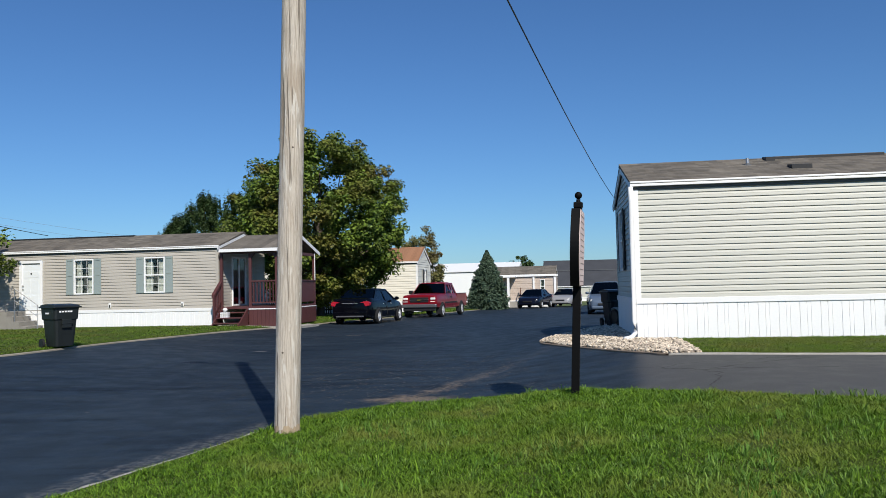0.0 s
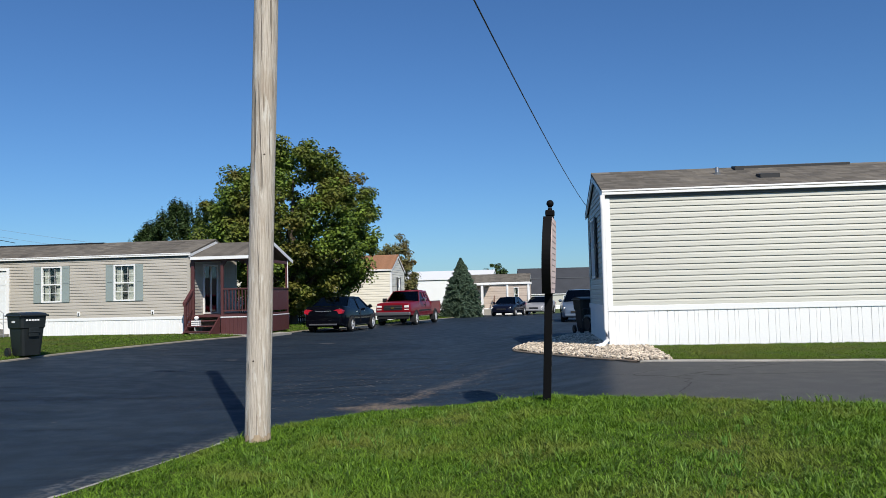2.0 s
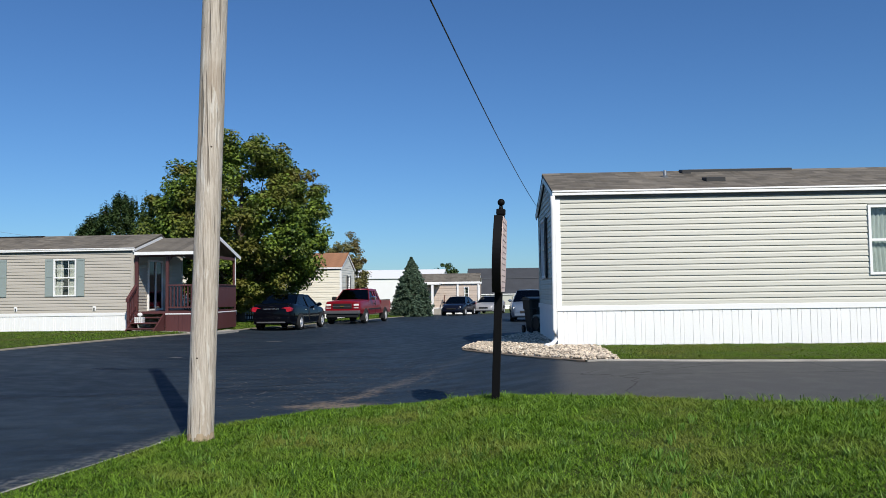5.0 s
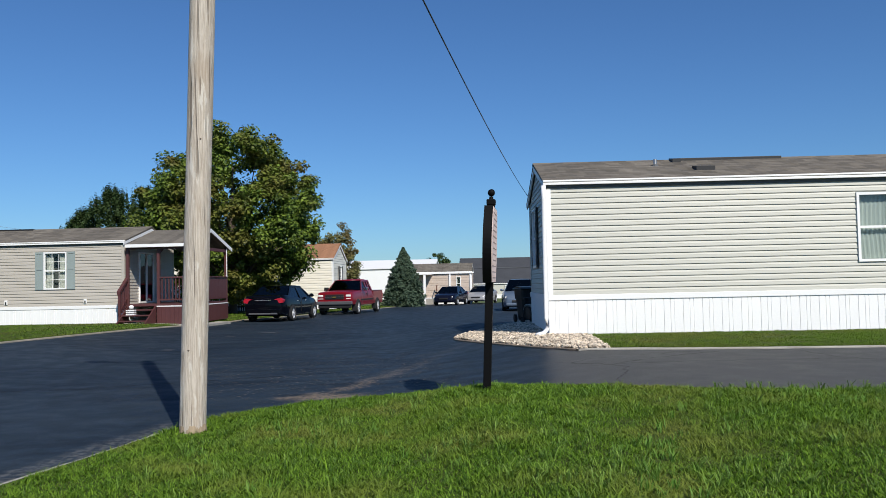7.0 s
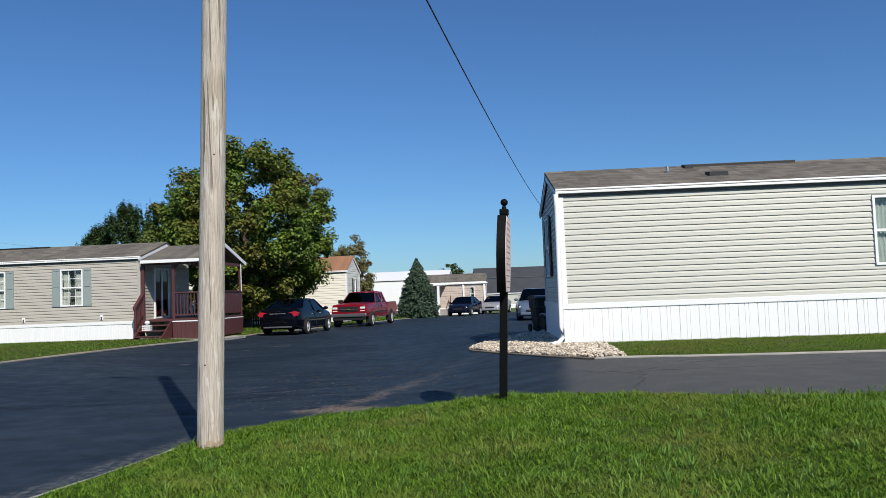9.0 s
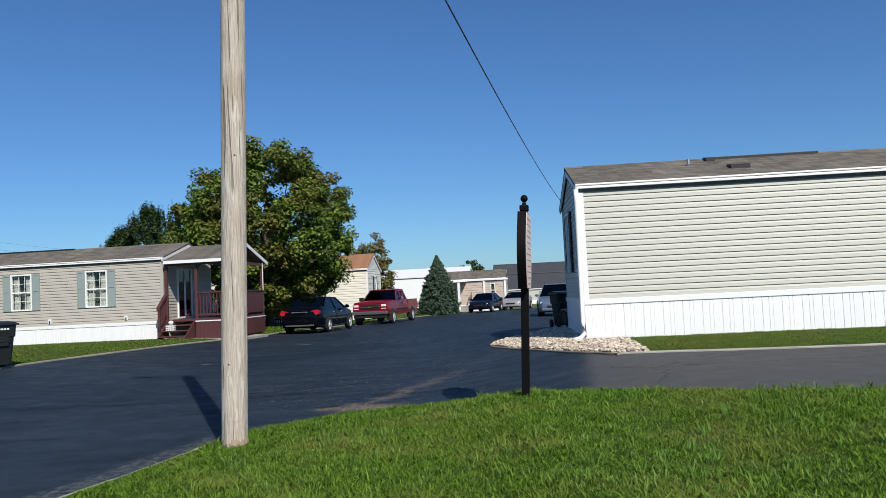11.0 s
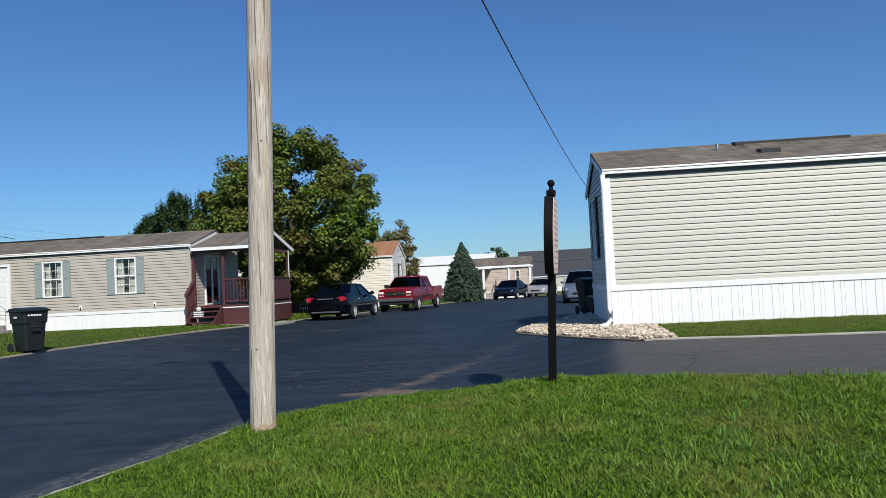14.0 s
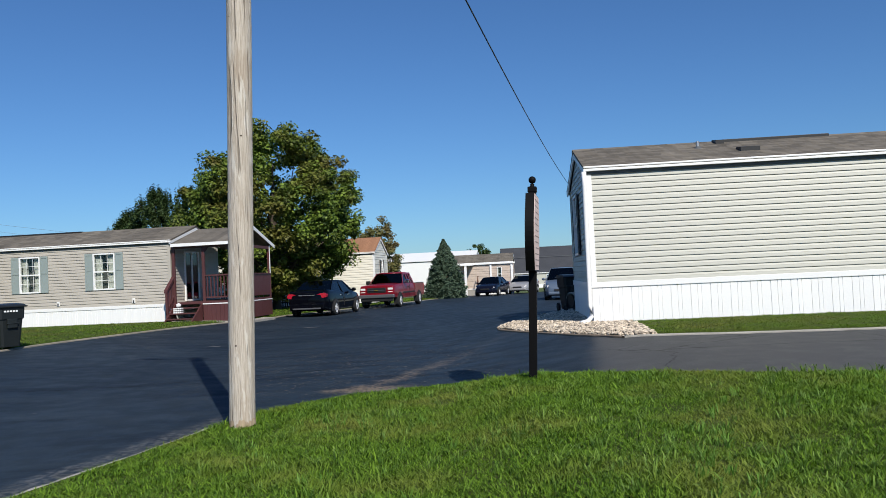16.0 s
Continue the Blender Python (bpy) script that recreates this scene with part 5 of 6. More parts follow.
def smooth(secs, along=5, round_=2):
    """More sections between those given, on smooth curves through them."""
    def between(a, n, closed):
        out, k = [], len(a)
        for i in range(k if closed else k - 1):
            p0, p1, p2, p3 = (a[j % k] if closed else a[min(max(j, 0), k - 1)] for j in (i - 1, i, i + 1, i + 2))
            for q in np.arange(n) / n:
                out.append(0.5 * (2 * p1 + (p2 - p0) * q + (2 * p0 - 5 * p1 + 4 * p2 - p3) * q * q + (3 * p1 - p0 - 3 * p2 + p3) * q ** 3))
        return out if closed else out + [a[-1]]
    rows_ = between([np.array(v) for v in secs], along, False)
    return [[tuple(p) for p in between(list(v), round_, True)] for v in rows_]


def wheel(parent, x, y, r, s, w=0.2, spokes=5):
    """Tyre with a spoked rim; s is the side it faces."""
    bm = bmesh.new()
    prof = [(-w / 2, r * 0.66), (-w / 2, r * 0.93), (-w * 0.36, r), (w * 0.36, r), (w / 2, r * 0.93), (w / 2, r * 0.66)]
    n = 28
    rings = [[bm.verts.new((x + q * math.cos(k * 2 * math.pi / n), y + o, r + q * math.sin(k * 2 * math.pi / n))) for k in range(n)] for o, q in prof]
    for r0, r1 in zip(rings, rings[1:]):
        for k in range(n):
            bm.faces.new((r0[k], r0[(k + 1) % n], r1[(k + 1) % n], r1[k]))
    bmesh.ops.recalc_face_normals(bm, faces=bm.faces)
    wh = part("wheel", bm, RUBBER, parent, smooth=True)
    yy = y + s * w * 0.40
    bm = bmesh.new()
    outer = [bm.verts.new((x + r * 0.68 * math.cos(k * 2 * math.pi / n), yy, r + r * 0.68 * math.sin(k * 2 * math.pi / n))) for k in range(n)]
    inner = [bm.verts.new((x + r * 0.57 * math.cos(k * 2 * math.pi / n), yy - s * 0.03, r + r * 0.57 * math.sin(k * 2 * math.pi / n))) for k in range(n)]
    for k in range(n):
        bm.faces.new((outer[k], outer[(k + 1) % n], inner[(k + 1) % n], inner[k]))
    for q in range(spokes):
        mm = Matrix.Translation((x, yy - s * 0.02, r)) @ Matrix.Rotation(q * 2 * math.pi / spokes + 0.3, 4, "Y")
        box(-0.035, 0.035, -0.015, 0.015, 0.0, r * 0.6, bm, m=mm)
    bmesh.ops.create_cone(bm, cap_ends=True, segments=14, radius1=r * 0.2, radius2=r * 0.18, depth=0.04, matrix=Matrix.Translation((x, yy, r)) @ Matrix.Rotation(math.pi / 2, 4, "X"))
    part("rim", bm, RIM, wh, "silver spoked alloy rim")
    bm = bmesh.new()
    bmesh.ops.create_cone(bm, cap_ends=True, segments=24, radius1=r * 0.66, radius2=r * 0.66, depth=0.03, matrix=Matrix.Translation((x, y, r)) @ Matrix.Rotation(math.pi / 2, 4, "X"))
    part("brake_disc", bm, TRIM_BLACK, wh)


def arch(parent, x, hw, r, s):
    """Dark wheel housing let into the flank."""
    bm = bmesh.new()
    n = 16
    c = [(x + (r + 0.055) * math.cos(math.pi * k / n), r + (r + 0.045) * math.sin(math.pi * k / n)) for k in range(n + 1)]
    c = [(x + r + 0.055, 0.2)] + c + [(x - r - 0.055, 0.2)]
    prism(c, "y", s * (hw - 0.22), s * (hw + 0.006), bm)
    part("wheel_arch", bm, TRIM_BLACK, parent)


def quad(pts, thick, bm=None):
    """A thin pane through four corners, thickened along its normal."""
    bm = bm or bmesh.new()
    p = [Vector(q) for q in pts]
    nrm = (p[1] - p[0]).cross(p[2] - p[0]).normalized() * thick
    a = [bm.verts.new(q) for q in p]
    b = [bm.verts.new(q + nrm) for q in p]
    k = len(p)
    fs = [bm.faces.new(a[::-1]), bm.faces.new(b)]
    for i in range(k):
        fs.append(bm.faces.new((a[i], a[(i + 1) % k], b[(i + 1) % k], b[i])))
    bmesh.ops.recalc_face_normals(bm, faces=fs)
    return bm


def car(m, label, paint, kind="sedan", group="parked cars", cat="car"):
    """A saloon or estate car; local x forwards, y to its left."""
    c = thing("car", m, label, cat, group)
    tall = kind == "wagon"
    k = 1.13 if tall else 1.0
    hw = 0.89
    st = [(-2.31, 0.60, 0.46, 0.80), (-2.28, 0.72, 0.38, 0.93), (-2.20, 0.81, 0.30, 1.02), (-1.95, 0.87, 0.24, 1.06), (-1.3, hw, 0.22, 1.01), (-0.4, hw, 0.21, 0.96), (0.7, hw, 0.21, 0.95), (1.0, hw, 0.22, 0.94), (1.7, 0.87, 0.23, 0.85), (2.08, 0.80, 0.26, 0.74), (2.26, 0.66, 0.34, 0.60)]
    part("body", loft(smooth([section(x, w, zb, zt * k) for x, w, zb, zt in st])), paint, c, smooth=True)
    # cabin: pillars and roof in paint, glass let in
    rz = 1.46 if not tall else 1.72
    wz = 0.95 * k
    xr0, xr1 = (-1.74, -0.9) if not tall else (-2.15, -1.95)
    xf1, xf0 = (0.35, 1.12)
    wt, wb = 0.60, 0.80
    n_ = 7
    roof = [(xr1 + (xf1 - xr1) * q / (n_ - 1), wt + 0.025 * math.sin(math.pi * q / (n_ - 1)), rz - 0.045 + 0.05 * math.sin(math.pi * q / (n_ - 1))) for q in range(n_)]
    part("roof", loft([[(x, -w, z - 0.05), (x, -w + 0.06, z - 0.008), (x, 0, z + 0.012), (x, w - 0.06, z - 0.008), (x, w, z - 0.05), (x, 0, z - 0.05)] for x, w, z in roof]), paint, c, smooth=True)
    zr = rz - 0.085
    for s in (-1, 1):
        def side(x, z, s=s):
            return (x, s * (wb + (wt - wb) * (z - wz) / (zr - wz) + 0.012), z)
        zt = zr + 0.03
        strips = [[(xf0 + 0.04, wz - 0.03), (xf0 - 0.10, wz - 0.03), (xf1 - 0.07, zt), (xf1 + 0.02, zt)],
                  [(-0.20, wz - 0.03), (-0.29, wz - 0.03), (-0.32, zt), (-0.23, zt)],
                  [(xr0 + 0.26, wz - 0.03), (xr0 - 0.08, wz - 0.03), (xr1 - 0.02, zt), (xr1 + 0.14, zt)],
                  [(xf1, zt - 0.05), (xr1, zt - 0.05), (xr1 - 0.02, zt + 0.01), (xf1 + 0.02, zt + 0.01)]]
        for k4 in strips:
            part("pillar", quad([side(*q) for q in k4], 0.02 * s), paint, c)
    part("windscreen", quad([(xf0 - 0.02, -wb + 0.03, wz - 0.02), (xf0 - 0.02, wb - 0.03, wz - 0.02), (xf1, wt - 0.02, zr + 0.05), (xf1, -wt + 0.02, zr + 0.05)], 0.01), CAR_GLASS, c)
    part("rear_window", quad([(xr0 + 0.02, wb - 0.03, wz - 0.02), (xr0 + 0.02, -wb + 0.03, wz - 0.02), (xr1, -wt + 0.02, zr + 0.05), (xr1, wt - 0.02, zr + 0.05)], 0.01), CAR_GLASS, c)
    for s in (-1, 1):
        for a, b, a2, b2 in ((-0.22, xf0 - 0.08, -0.25, xf1 - 0.02), (xr0 + 0.12, -0.28, xr1 + 0.03, -0.31)):
            part("side_window", quad([(a, s * wb, wz), (b, s * wb, wz), (b2, s * wt, zr + 0.04), (a2, s * wt, zr + 0.04)], 0.01 * s), CAR_GLASS, c)
        arch(c, 1.36, hw, 0.32, s)
        arch(c, -1.34, hw, 0.32, s)
        wheel(c, 1.36, s * (hw - 0.055), 0.32, s)
        wheel(c, -1.34, s * (hw - 0.055), 0.32, s)
        part("mirror", ball(0.1, Matrix.Translation((0.78, s * 0.98, wz + 0.06)) @ Matrix.Diagonal((0.7, 1.1, 0.75, 1)), 10, 7), paint, c, smooth=True)
        for x in (-0.75, 0.25):
            part("door_handle", box(x, x + 0.17, s * (hw - 0.03) - 0.012, s * (hw - 0.03) + 0.03, 0.80 * k, 0.825 * k), CHROME, c)
        bm = box(-0.262, -0.254, s * hw - 0.015, s * hw + 0.003, 0.36, 0.9 * k)
        part("door_seam", bm, TRIM_BLACK, c)
        part("tail_lamp", prism([(s * 0.44, 0.90 * k), (s * 0.60, 0.945 * k), (s * 0.76, 0.955 * k), (s * 0.83, 0.89 * k), (s * 0.82, 0.78 * k), (s * 0.66, 0.755 * k), (s * 0.47, 0.80 * k)], "x", -2.295, -2.05), TAIL_RED, c, "red tail lamp")
        part("headlamp", box(1.98, 2.17, s * 0.56 - 0.19, s * 0.56 + 0.17, 0.60 * k, 0.71 * k, bevel=0.04), LENS_CLEAR, c, "clear headlamp")
    part("interior", box(xr1 - 0.1, 0.75, -0.6, 0.6, 0.6, wz - 0.05), TRIM_BLACK, c)
    for y in (-0.36, 0.36):
        part("seat", box(-0.35, -0.15, y - 0.24, y + 0.24, 0.8, wz + 0.28, bevel=0.05), TRIM_BLACK, c)
    part("rear_trim", box(-2.315, -2.24, -0.34, 0.34, 0.86 * k, 0.89 * k), CHROME, c, "chrome strip on the boot lid")
    part("rear_bumper", box(-2.33, -2.12, -0.74, 0.74, 0.30, 0.55, bevel=0.05), paint, c)
    part("bumper_strip", box(-2.345, -2.31, -0.6, 0.6, 0.31, 0.37, bevel=0.012), BUMPER_METAL if paint == CAR_BLACK else TRIM_BLACK, c)
    part("front_bumper", box(2.12, 2.33, -0.68, 0.68, 0.30, 0.46, bevel=0.05), paint, c)
    part("grille", box(2.18, 2.30, -0.36, 0.36, 0.48, 0.60, bevel=0.02), TRIM_BLACK, c)
    part("emblem", ball(0.05, Matrix.Translation((-2.285, 0, 0.88 * k)) @ Matrix.Diagonal((0.3, 1.6, 0.6, 1)), 8, 6), CHROME, c)
    part("plate", box(-2.285, -2.255, -0.16, 0.16, 0.63, 0.74), CAR_SILVER if paint != CAR_BLACK else TRIM_BLACK, c)
    return c


def pickup(m):
    p = thing("pickup_truck", m, "red extended-cab pickup truck with chrome bumper parked by the kerb", "pickup truck", "parked cars")
    hw = 0.98
    # front end and cab
    st = [(2.80, 0.86, 0.62, 1.02), (2.74, 0.94, 0.56, 1.14), (2.2, hw, 0.50, 1.18), (1.2, hw, 0.46, 1.22), (1.1, hw, 0.46, 1.22), (-0.85, hw, 0.46, 1.22), (-0.9, hw - 0.02, 0.46, 1.2)]
    part("cab_body", loft(smooth([section(x, w, zb, zt, 0.06, 0.05 if x > 1.1 else 0.01) for x, w, zb, zt in st], 4)), CAR_RED, p, smooth=True)
    # bed: floor and four walls
    bm = box(-2.85, -0.93, -hw + 0.01, hw - 0.01, 0.58, 0.66)
    for y in (-1, 1):
        y0, y1 = sorted((y * (hw - 0.01), y * (hw - 0.09)))
        box(-2.85, -0.93, y0, y1, 0.5, 1.2, bm, bevel=0.02)
    box(-1.0, -0.93, -hw + 0.1, hw - 0.1, 0.6, 1.19, bm)
    part("bed", bm, CAR_RED, p)
    part("tailgate", box(-2.90, -2.83, -hw + 0.1, hw - 0.1, 0.6, 1.2, bevel=0.02), CAR_RED, p)
    part("bed_rail", box(-2.86, -0.93, -hw, -hw + 0.1, 1.2, 1.225), TRIM_BLACK, p)
    part("bed_rail", box(-2.86, -0.93, hw - 0.1, hw, 1.2, 1.225), TRIM_BLACK, p)
    rz, wz, zr = 1.83, 1.23, 1.76
    wb, wt = 0.90, 0.70
    part("roof", loft([[(x, -w, z - 0.05), (x, -w + 0.06, z), (x, 0, z + 0.015), (x, w - 0.06, z), (x, w, z - 0.05), (x, 0, z - 0.06)] for x, w, z in ((-0.78, wt, rz - 0.05), (-0.2, wt + 0.02, rz), (0.55, wt, rz - 0.03))]), CAR_RED, p, smooth=True)
    for s in (-1, 1):
        def side(x, z, s=s):
            return (x, s * (wb + (wt - wb) * (z - wz) / (zr - wz) + 0.012), z)
        for k4 in ([(1.24, wz - 0.02), (1.12, wz - 0.02), (0.47, zr), (0.57, zr)], [(0.17, wz - 0.02), (0.07, wz - 0.02), (0.01, zr), (0.11, zr)], [(-0.30, wz - 0.02), (-0.40, wz - 0.02), (-0.40, zr), (-0.31, zr)],
                   [(-0.76, wz - 0.02), (-0.90, wz - 0.02), (-0.80, zr), (-0.68, zr)], [(0.55, zr - 0.06), (-0.78, zr - 0.06), (-0.80, zr + 0.03), (0.57, zr + 0.03)]):
            part("pillar", quad([side(*q) for q in k4], 0.02 * s), CAR_RED, p)
    part("windscreen", quad([(1.2, -wb + 0.03, wz - 0.01), (1.2, wb - 0.03, wz - 0.01), (0.56, wt - 0.02, zr), (0.56, -wt + 0.02, zr)], 0.01), CAR_GLASS, p)
    part("rear_window", quad([(-0.88, wb - 0.1, wz), (-0.88, -wb + 0.1, wz), (-0.80, -wt + 0.05, zr), (-0.80, wt - 0.05, zr)], 0.01), CAR_GLASS, p)
    for s in (-1, 1):
        for a, b, a2, b2 in ((0.16, 1.12, 0.1, 0.52), (-0.32, 0.08, -0.32, 0.02), (-0.8, -0.4, -0.74, -0.4)):
            part("side_window", quad([(a, s * wb, wz), (b, s * wb, wz), (b2, s * wt, zr - 0.02), (a2, s * wt, zr - 0.02)], 0.01 * s), CAR_GLASS, p)
        for x in (1.9, -1.75):
            arch(p, x, hw, 0.38, s)
            wheel(p, x, s * (hw - 0.07), 0.38, s, 0.24, 6)
        part("mirror", box(0.85, 1.0, s * 1.08 - 0.12, s * 1.08 + 0.12, 1.22, 1.42, bevel=0.03), TRIM_BLACK if s < 0 else CHROME, p)
        part("headlamp", box(2.70, 2.83, s * 0.74 - 0.14, s * 0.74 + 0.14, 0.93, 1.05, bevel=0.035), LENS_CLEAR, p, "clear headlamp")
        part("turn_lamp", box(2.70, 2.825, s * 0.74 - 0.13, s * 0.74 + 0.13, 0.82, 0.86, bevel=0.015), LENS_CLEAR, p)
        part("side_moulding", box(-0.8, 1.4, s * hw - 0.012, s * hw + 0.012, 0.72, 0.79), TRIM_BLACK, p)
        part("door_seam", box(0.10, 0.11, s * hw - 0.015, s * hw + 0.003, 0.5, 1.18), TRIM_BLACK, p)
        part("door_handle", box(0.18, 0.36, s * hw - 0.01, s * hw + 0.025, 1.02, 1.06), TRIM_BLACK, p)
        part("tail_lamp", box(-2.9, -2.8, s * (hw - 0.05) - 0.05, s * (hw - 0.05) + 0.05, 0.75, 1.12, bevel=0.01), TAIL_RED, p, "red tail lamp")
    part("grille", box(2.72, 2.82, -0.5, 0.5, 0.80, 1.06, bevel=0.02), TRIM_BLACK, p)
    part("grille_bar", box(2.81, 2.85, -0.52, 0.52, 0.915, 0.94, bevel=0.006), BUMPER_METAL, p, "chrome grille bar")
    part("emblem", box(2.85, 2.865, -0.09, 0.09, 0.90, 0.95), mat("gold_badge", (0.5, 0.35, 0.08), 0.35, 0.8), p)
    part("front_bumper", box(2.74, 2.95, -0.95, 0.95, 0.54, 0.71, bevel=0.03), BUMPER_METAL, p, "chrome front bumper")
    part("air_dam", box(2.68, 2.88, -0.86, 0.86, 0.36, 0.54, bevel=0.03), TRIM_BLACK, p)
    part("rear_bumper", box(-3.05, -2.9, -0.92, 0.92, 0.5, 0.66, bevel=0.02), CHROME, p)
    part("interior", box(-0.75, 0.9, -0.7, 0.7, 0.7, wz - 0.03), TRIM_BLACK, p)
    for y in (-0.4, 0.4):
        part("seat", box(-0.3, -0.1, y - 0.26, y + 0.26, 1.0, wz + 0.33, bevel=0.05), TRIM_BLACK, p)
    return p


car(pose(-3.46, 37.4, 0.0, 0, 0, 75) @ Matrix.Scale(1.08, 4), "black saloon car with red tail lamps parked on the asphalt", CAR_BLACK)
pickup(pose(-0.45, 46.0, -0.08, 0, 0, -107) @ Matrix.Scale(1.05, 4))
car(pose(7.2, 62.5, float(zf(7.2, 62.5)), 0, 0, -112), "dark navy saloon car parked in front of the beige home", CAR_NAVY)
car(pose(10.2, 66.0, float(zf(10.2, 66.0)), 0, 0, -112), "silver saloon car parked along the far road", CAR_SILVER)
car(pose(14.2, 72.0, float(zf(14.2, 72.0)), 0, 0, -112), "pale silver car far down the road", CAR_SILVER)
car(pose(9.0, 44.0, float(zf(9.0, 44.0)), 0, 0, -104), "pale blue estate car parked behind the cream home", CAR_BLUE, "wagon")


# ---------------------------------------------------------------- trees
def leaves(name, centres, radii, per, size, material, parent, seed, flat=0.0):
    """Leaf quads scattered in clumps."""
    r = np.random.RandomState(seed)
    C = np.repeat(np.array(centres, float), per, 0)
    R = np.repeat(np.array(radii, float), per)[:, None]
    n = len(C)
    d = r.randn(n, 3)
    d /= np.linalg.norm(d, axis=1)[:, None]
    d[:, 2] *= 1 - flat
    p = C + d * R * (r.rand(n, 1) ** 0.45)
    # leaves lie mostly face up and outwards
    face = d * 0.7 + np.array([0, 0, 0.8]) + r.randn(n, 3) * 0.45
    a = np.cross(face, r.randn(n, 3))
    a /= np.linalg.norm(a, axis=1)[:, None]
    up = np.cross(a, face)
    up /= np.linalg.norm(up, axis=1)[:, None]
    s = size * (0.55 + 0.9 * r.rand(n, 1))
    v = np.empty((n, 4, 3))
    v[:, 0] = p - a * s * 0.55
    v[:, 1] = p + up * s * 0.36
    v[:, 2] = p + a * s * 0.55
    v[:, 3] = p - up * s * 0.36
    me = bpy.data.meshes.new(name)
    me.vertices.add(n * 4)
    me.vertices.foreach_set("co", v.ravel())
    me.loops.add(n * 4)
    me.loops.foreach_set("vertex_index", np.arange(n * 4, dtype=np.int32))
    me.polygons.add(n)
    me.polygons.foreach_set("loop_start", np.arange(0, n * 4, 4, dtype=np.int32))
    me.update(calc_edges=True)
    me.materials.append(material)
    ob = new(name, me)
    ob.parent = parent
    return ob


def broad_tree(m, label, H, z0, rad, trunk_r, material, seed, clumps=230, per=170, size=0.2, lobe=0.28, clump_r=0.75, squash=1.0, low=0.25, mid=0.42, boxy=2.0, flat=0.0):
    """A broad crown of leaf clumps on limbs; rad is the crown's half width, z0 its underside."""
    t = thing("tree", m, label, "tree")
    r = np.random.RandomState(seed)
    zc = z0 + (H - z0) * mid
    cs, rs = [], []
    while len(cs) < clumps:
        d = r.randn(3)
        d /= np.linalg.norm(d)
        if r.rand() < 0.15:
            q = r.rand() ** 0.5
        else:
            q = 0.72 + 0.28 * r.rand()
        hor = max(0.05, math.hypot(d[0], d[1]))
        full = (1 - min(0.999, abs(d[2])) ** boxy) ** (1 / boxy)
        d[:2] *= min(1.9, full / hor)
        n_ = noise.noise(Vector(d * 2.1) + Vector((seed, 0, 0))) + 0.6 * noise.noise(Vector(d * 4.5) + Vector((0, seed, 0)))
        q *= 1 + lobe * n_
        hz = (H - zc) if d[2] > 0 else (zc - z0)
        wide = rad * (1 - 0.12 * max(d[2], 0)) * (1 - low * max(-d[2], 0))
        cs.append((d[0] * q * wide, d[1] * q * wide, zc + d[2] * q * hz * squash))
        rs.append(clump_r * (0.55 + 0.75 * r.rand()))
    bm = bmesh.new()
    tube([(0, 0, -0.1), (0.04, 0.02, z0 * 0.6), (0.0, 0.05, zc), (0.1, 0, H * 0.8)], [trunk_r * 1.3, trunk_r, trunk_r * 0.6, trunk_r * 0.15], 10, bm)
    part("trunk", bm, BARK, t, smooth=True)
    for k in range(min(26, clumps)):
        c = Vector(cs[k * (clumps // min(26, clumps))])
        a = Vector((0, 0, z0 * 0.75 + (zc - z0 * 0.5) * r.rand() * 0.8))
        bend = a.lerp(c, 0.5) + Vector((0, 0, 0.25))
        part("limb", tube([a, bend, c], [trunk_r * 0.35, trunk_r * 0.2, trunk_r * 0.06], 6), BARK, t, smooth=True)
    leaves("crown", cs, rs, per, size, material, t, seed, flat)
    return t


def conifer(m, label, H, rad, material, seed, n=900, per=26, size=0.11, name="tree", bare=0.15):
    """A cone of drooping boughs."""
    t = thing(name, m, label, "conifer")
    r = np.random.RandomState(seed)
    part("trunk", tube([(0, 0, -0.1), (0, 0, H * 0.95)], [0.14, 0.02], 8), BARK, t)
    cs, rs = [], []
    for i in range(n):
        q = r.rand() ** 1.5
        z = bare + (H - bare) * q
        w = rad * (1 - q ** 1.3) ** 0.92 * (0.86 + 0.14 * float(ss(0.0, 0.16, q))) * (0.88 + 0.24 * noise.noise((math.cos(i) * 3, math.sin(i) * 3, z * 2)))
        a = r.rand() * 6.283
        f = 0.55 + 0.5 * r.rand()
        cs.append((math.cos(a) * w * f, math.sin(a) * w * f, z - 0.1 * f))
        rs.append(0.08 + 0.13 * (1 - q))
    leaves("crown", cs, rs, per, size, material, t, seed)
    return t


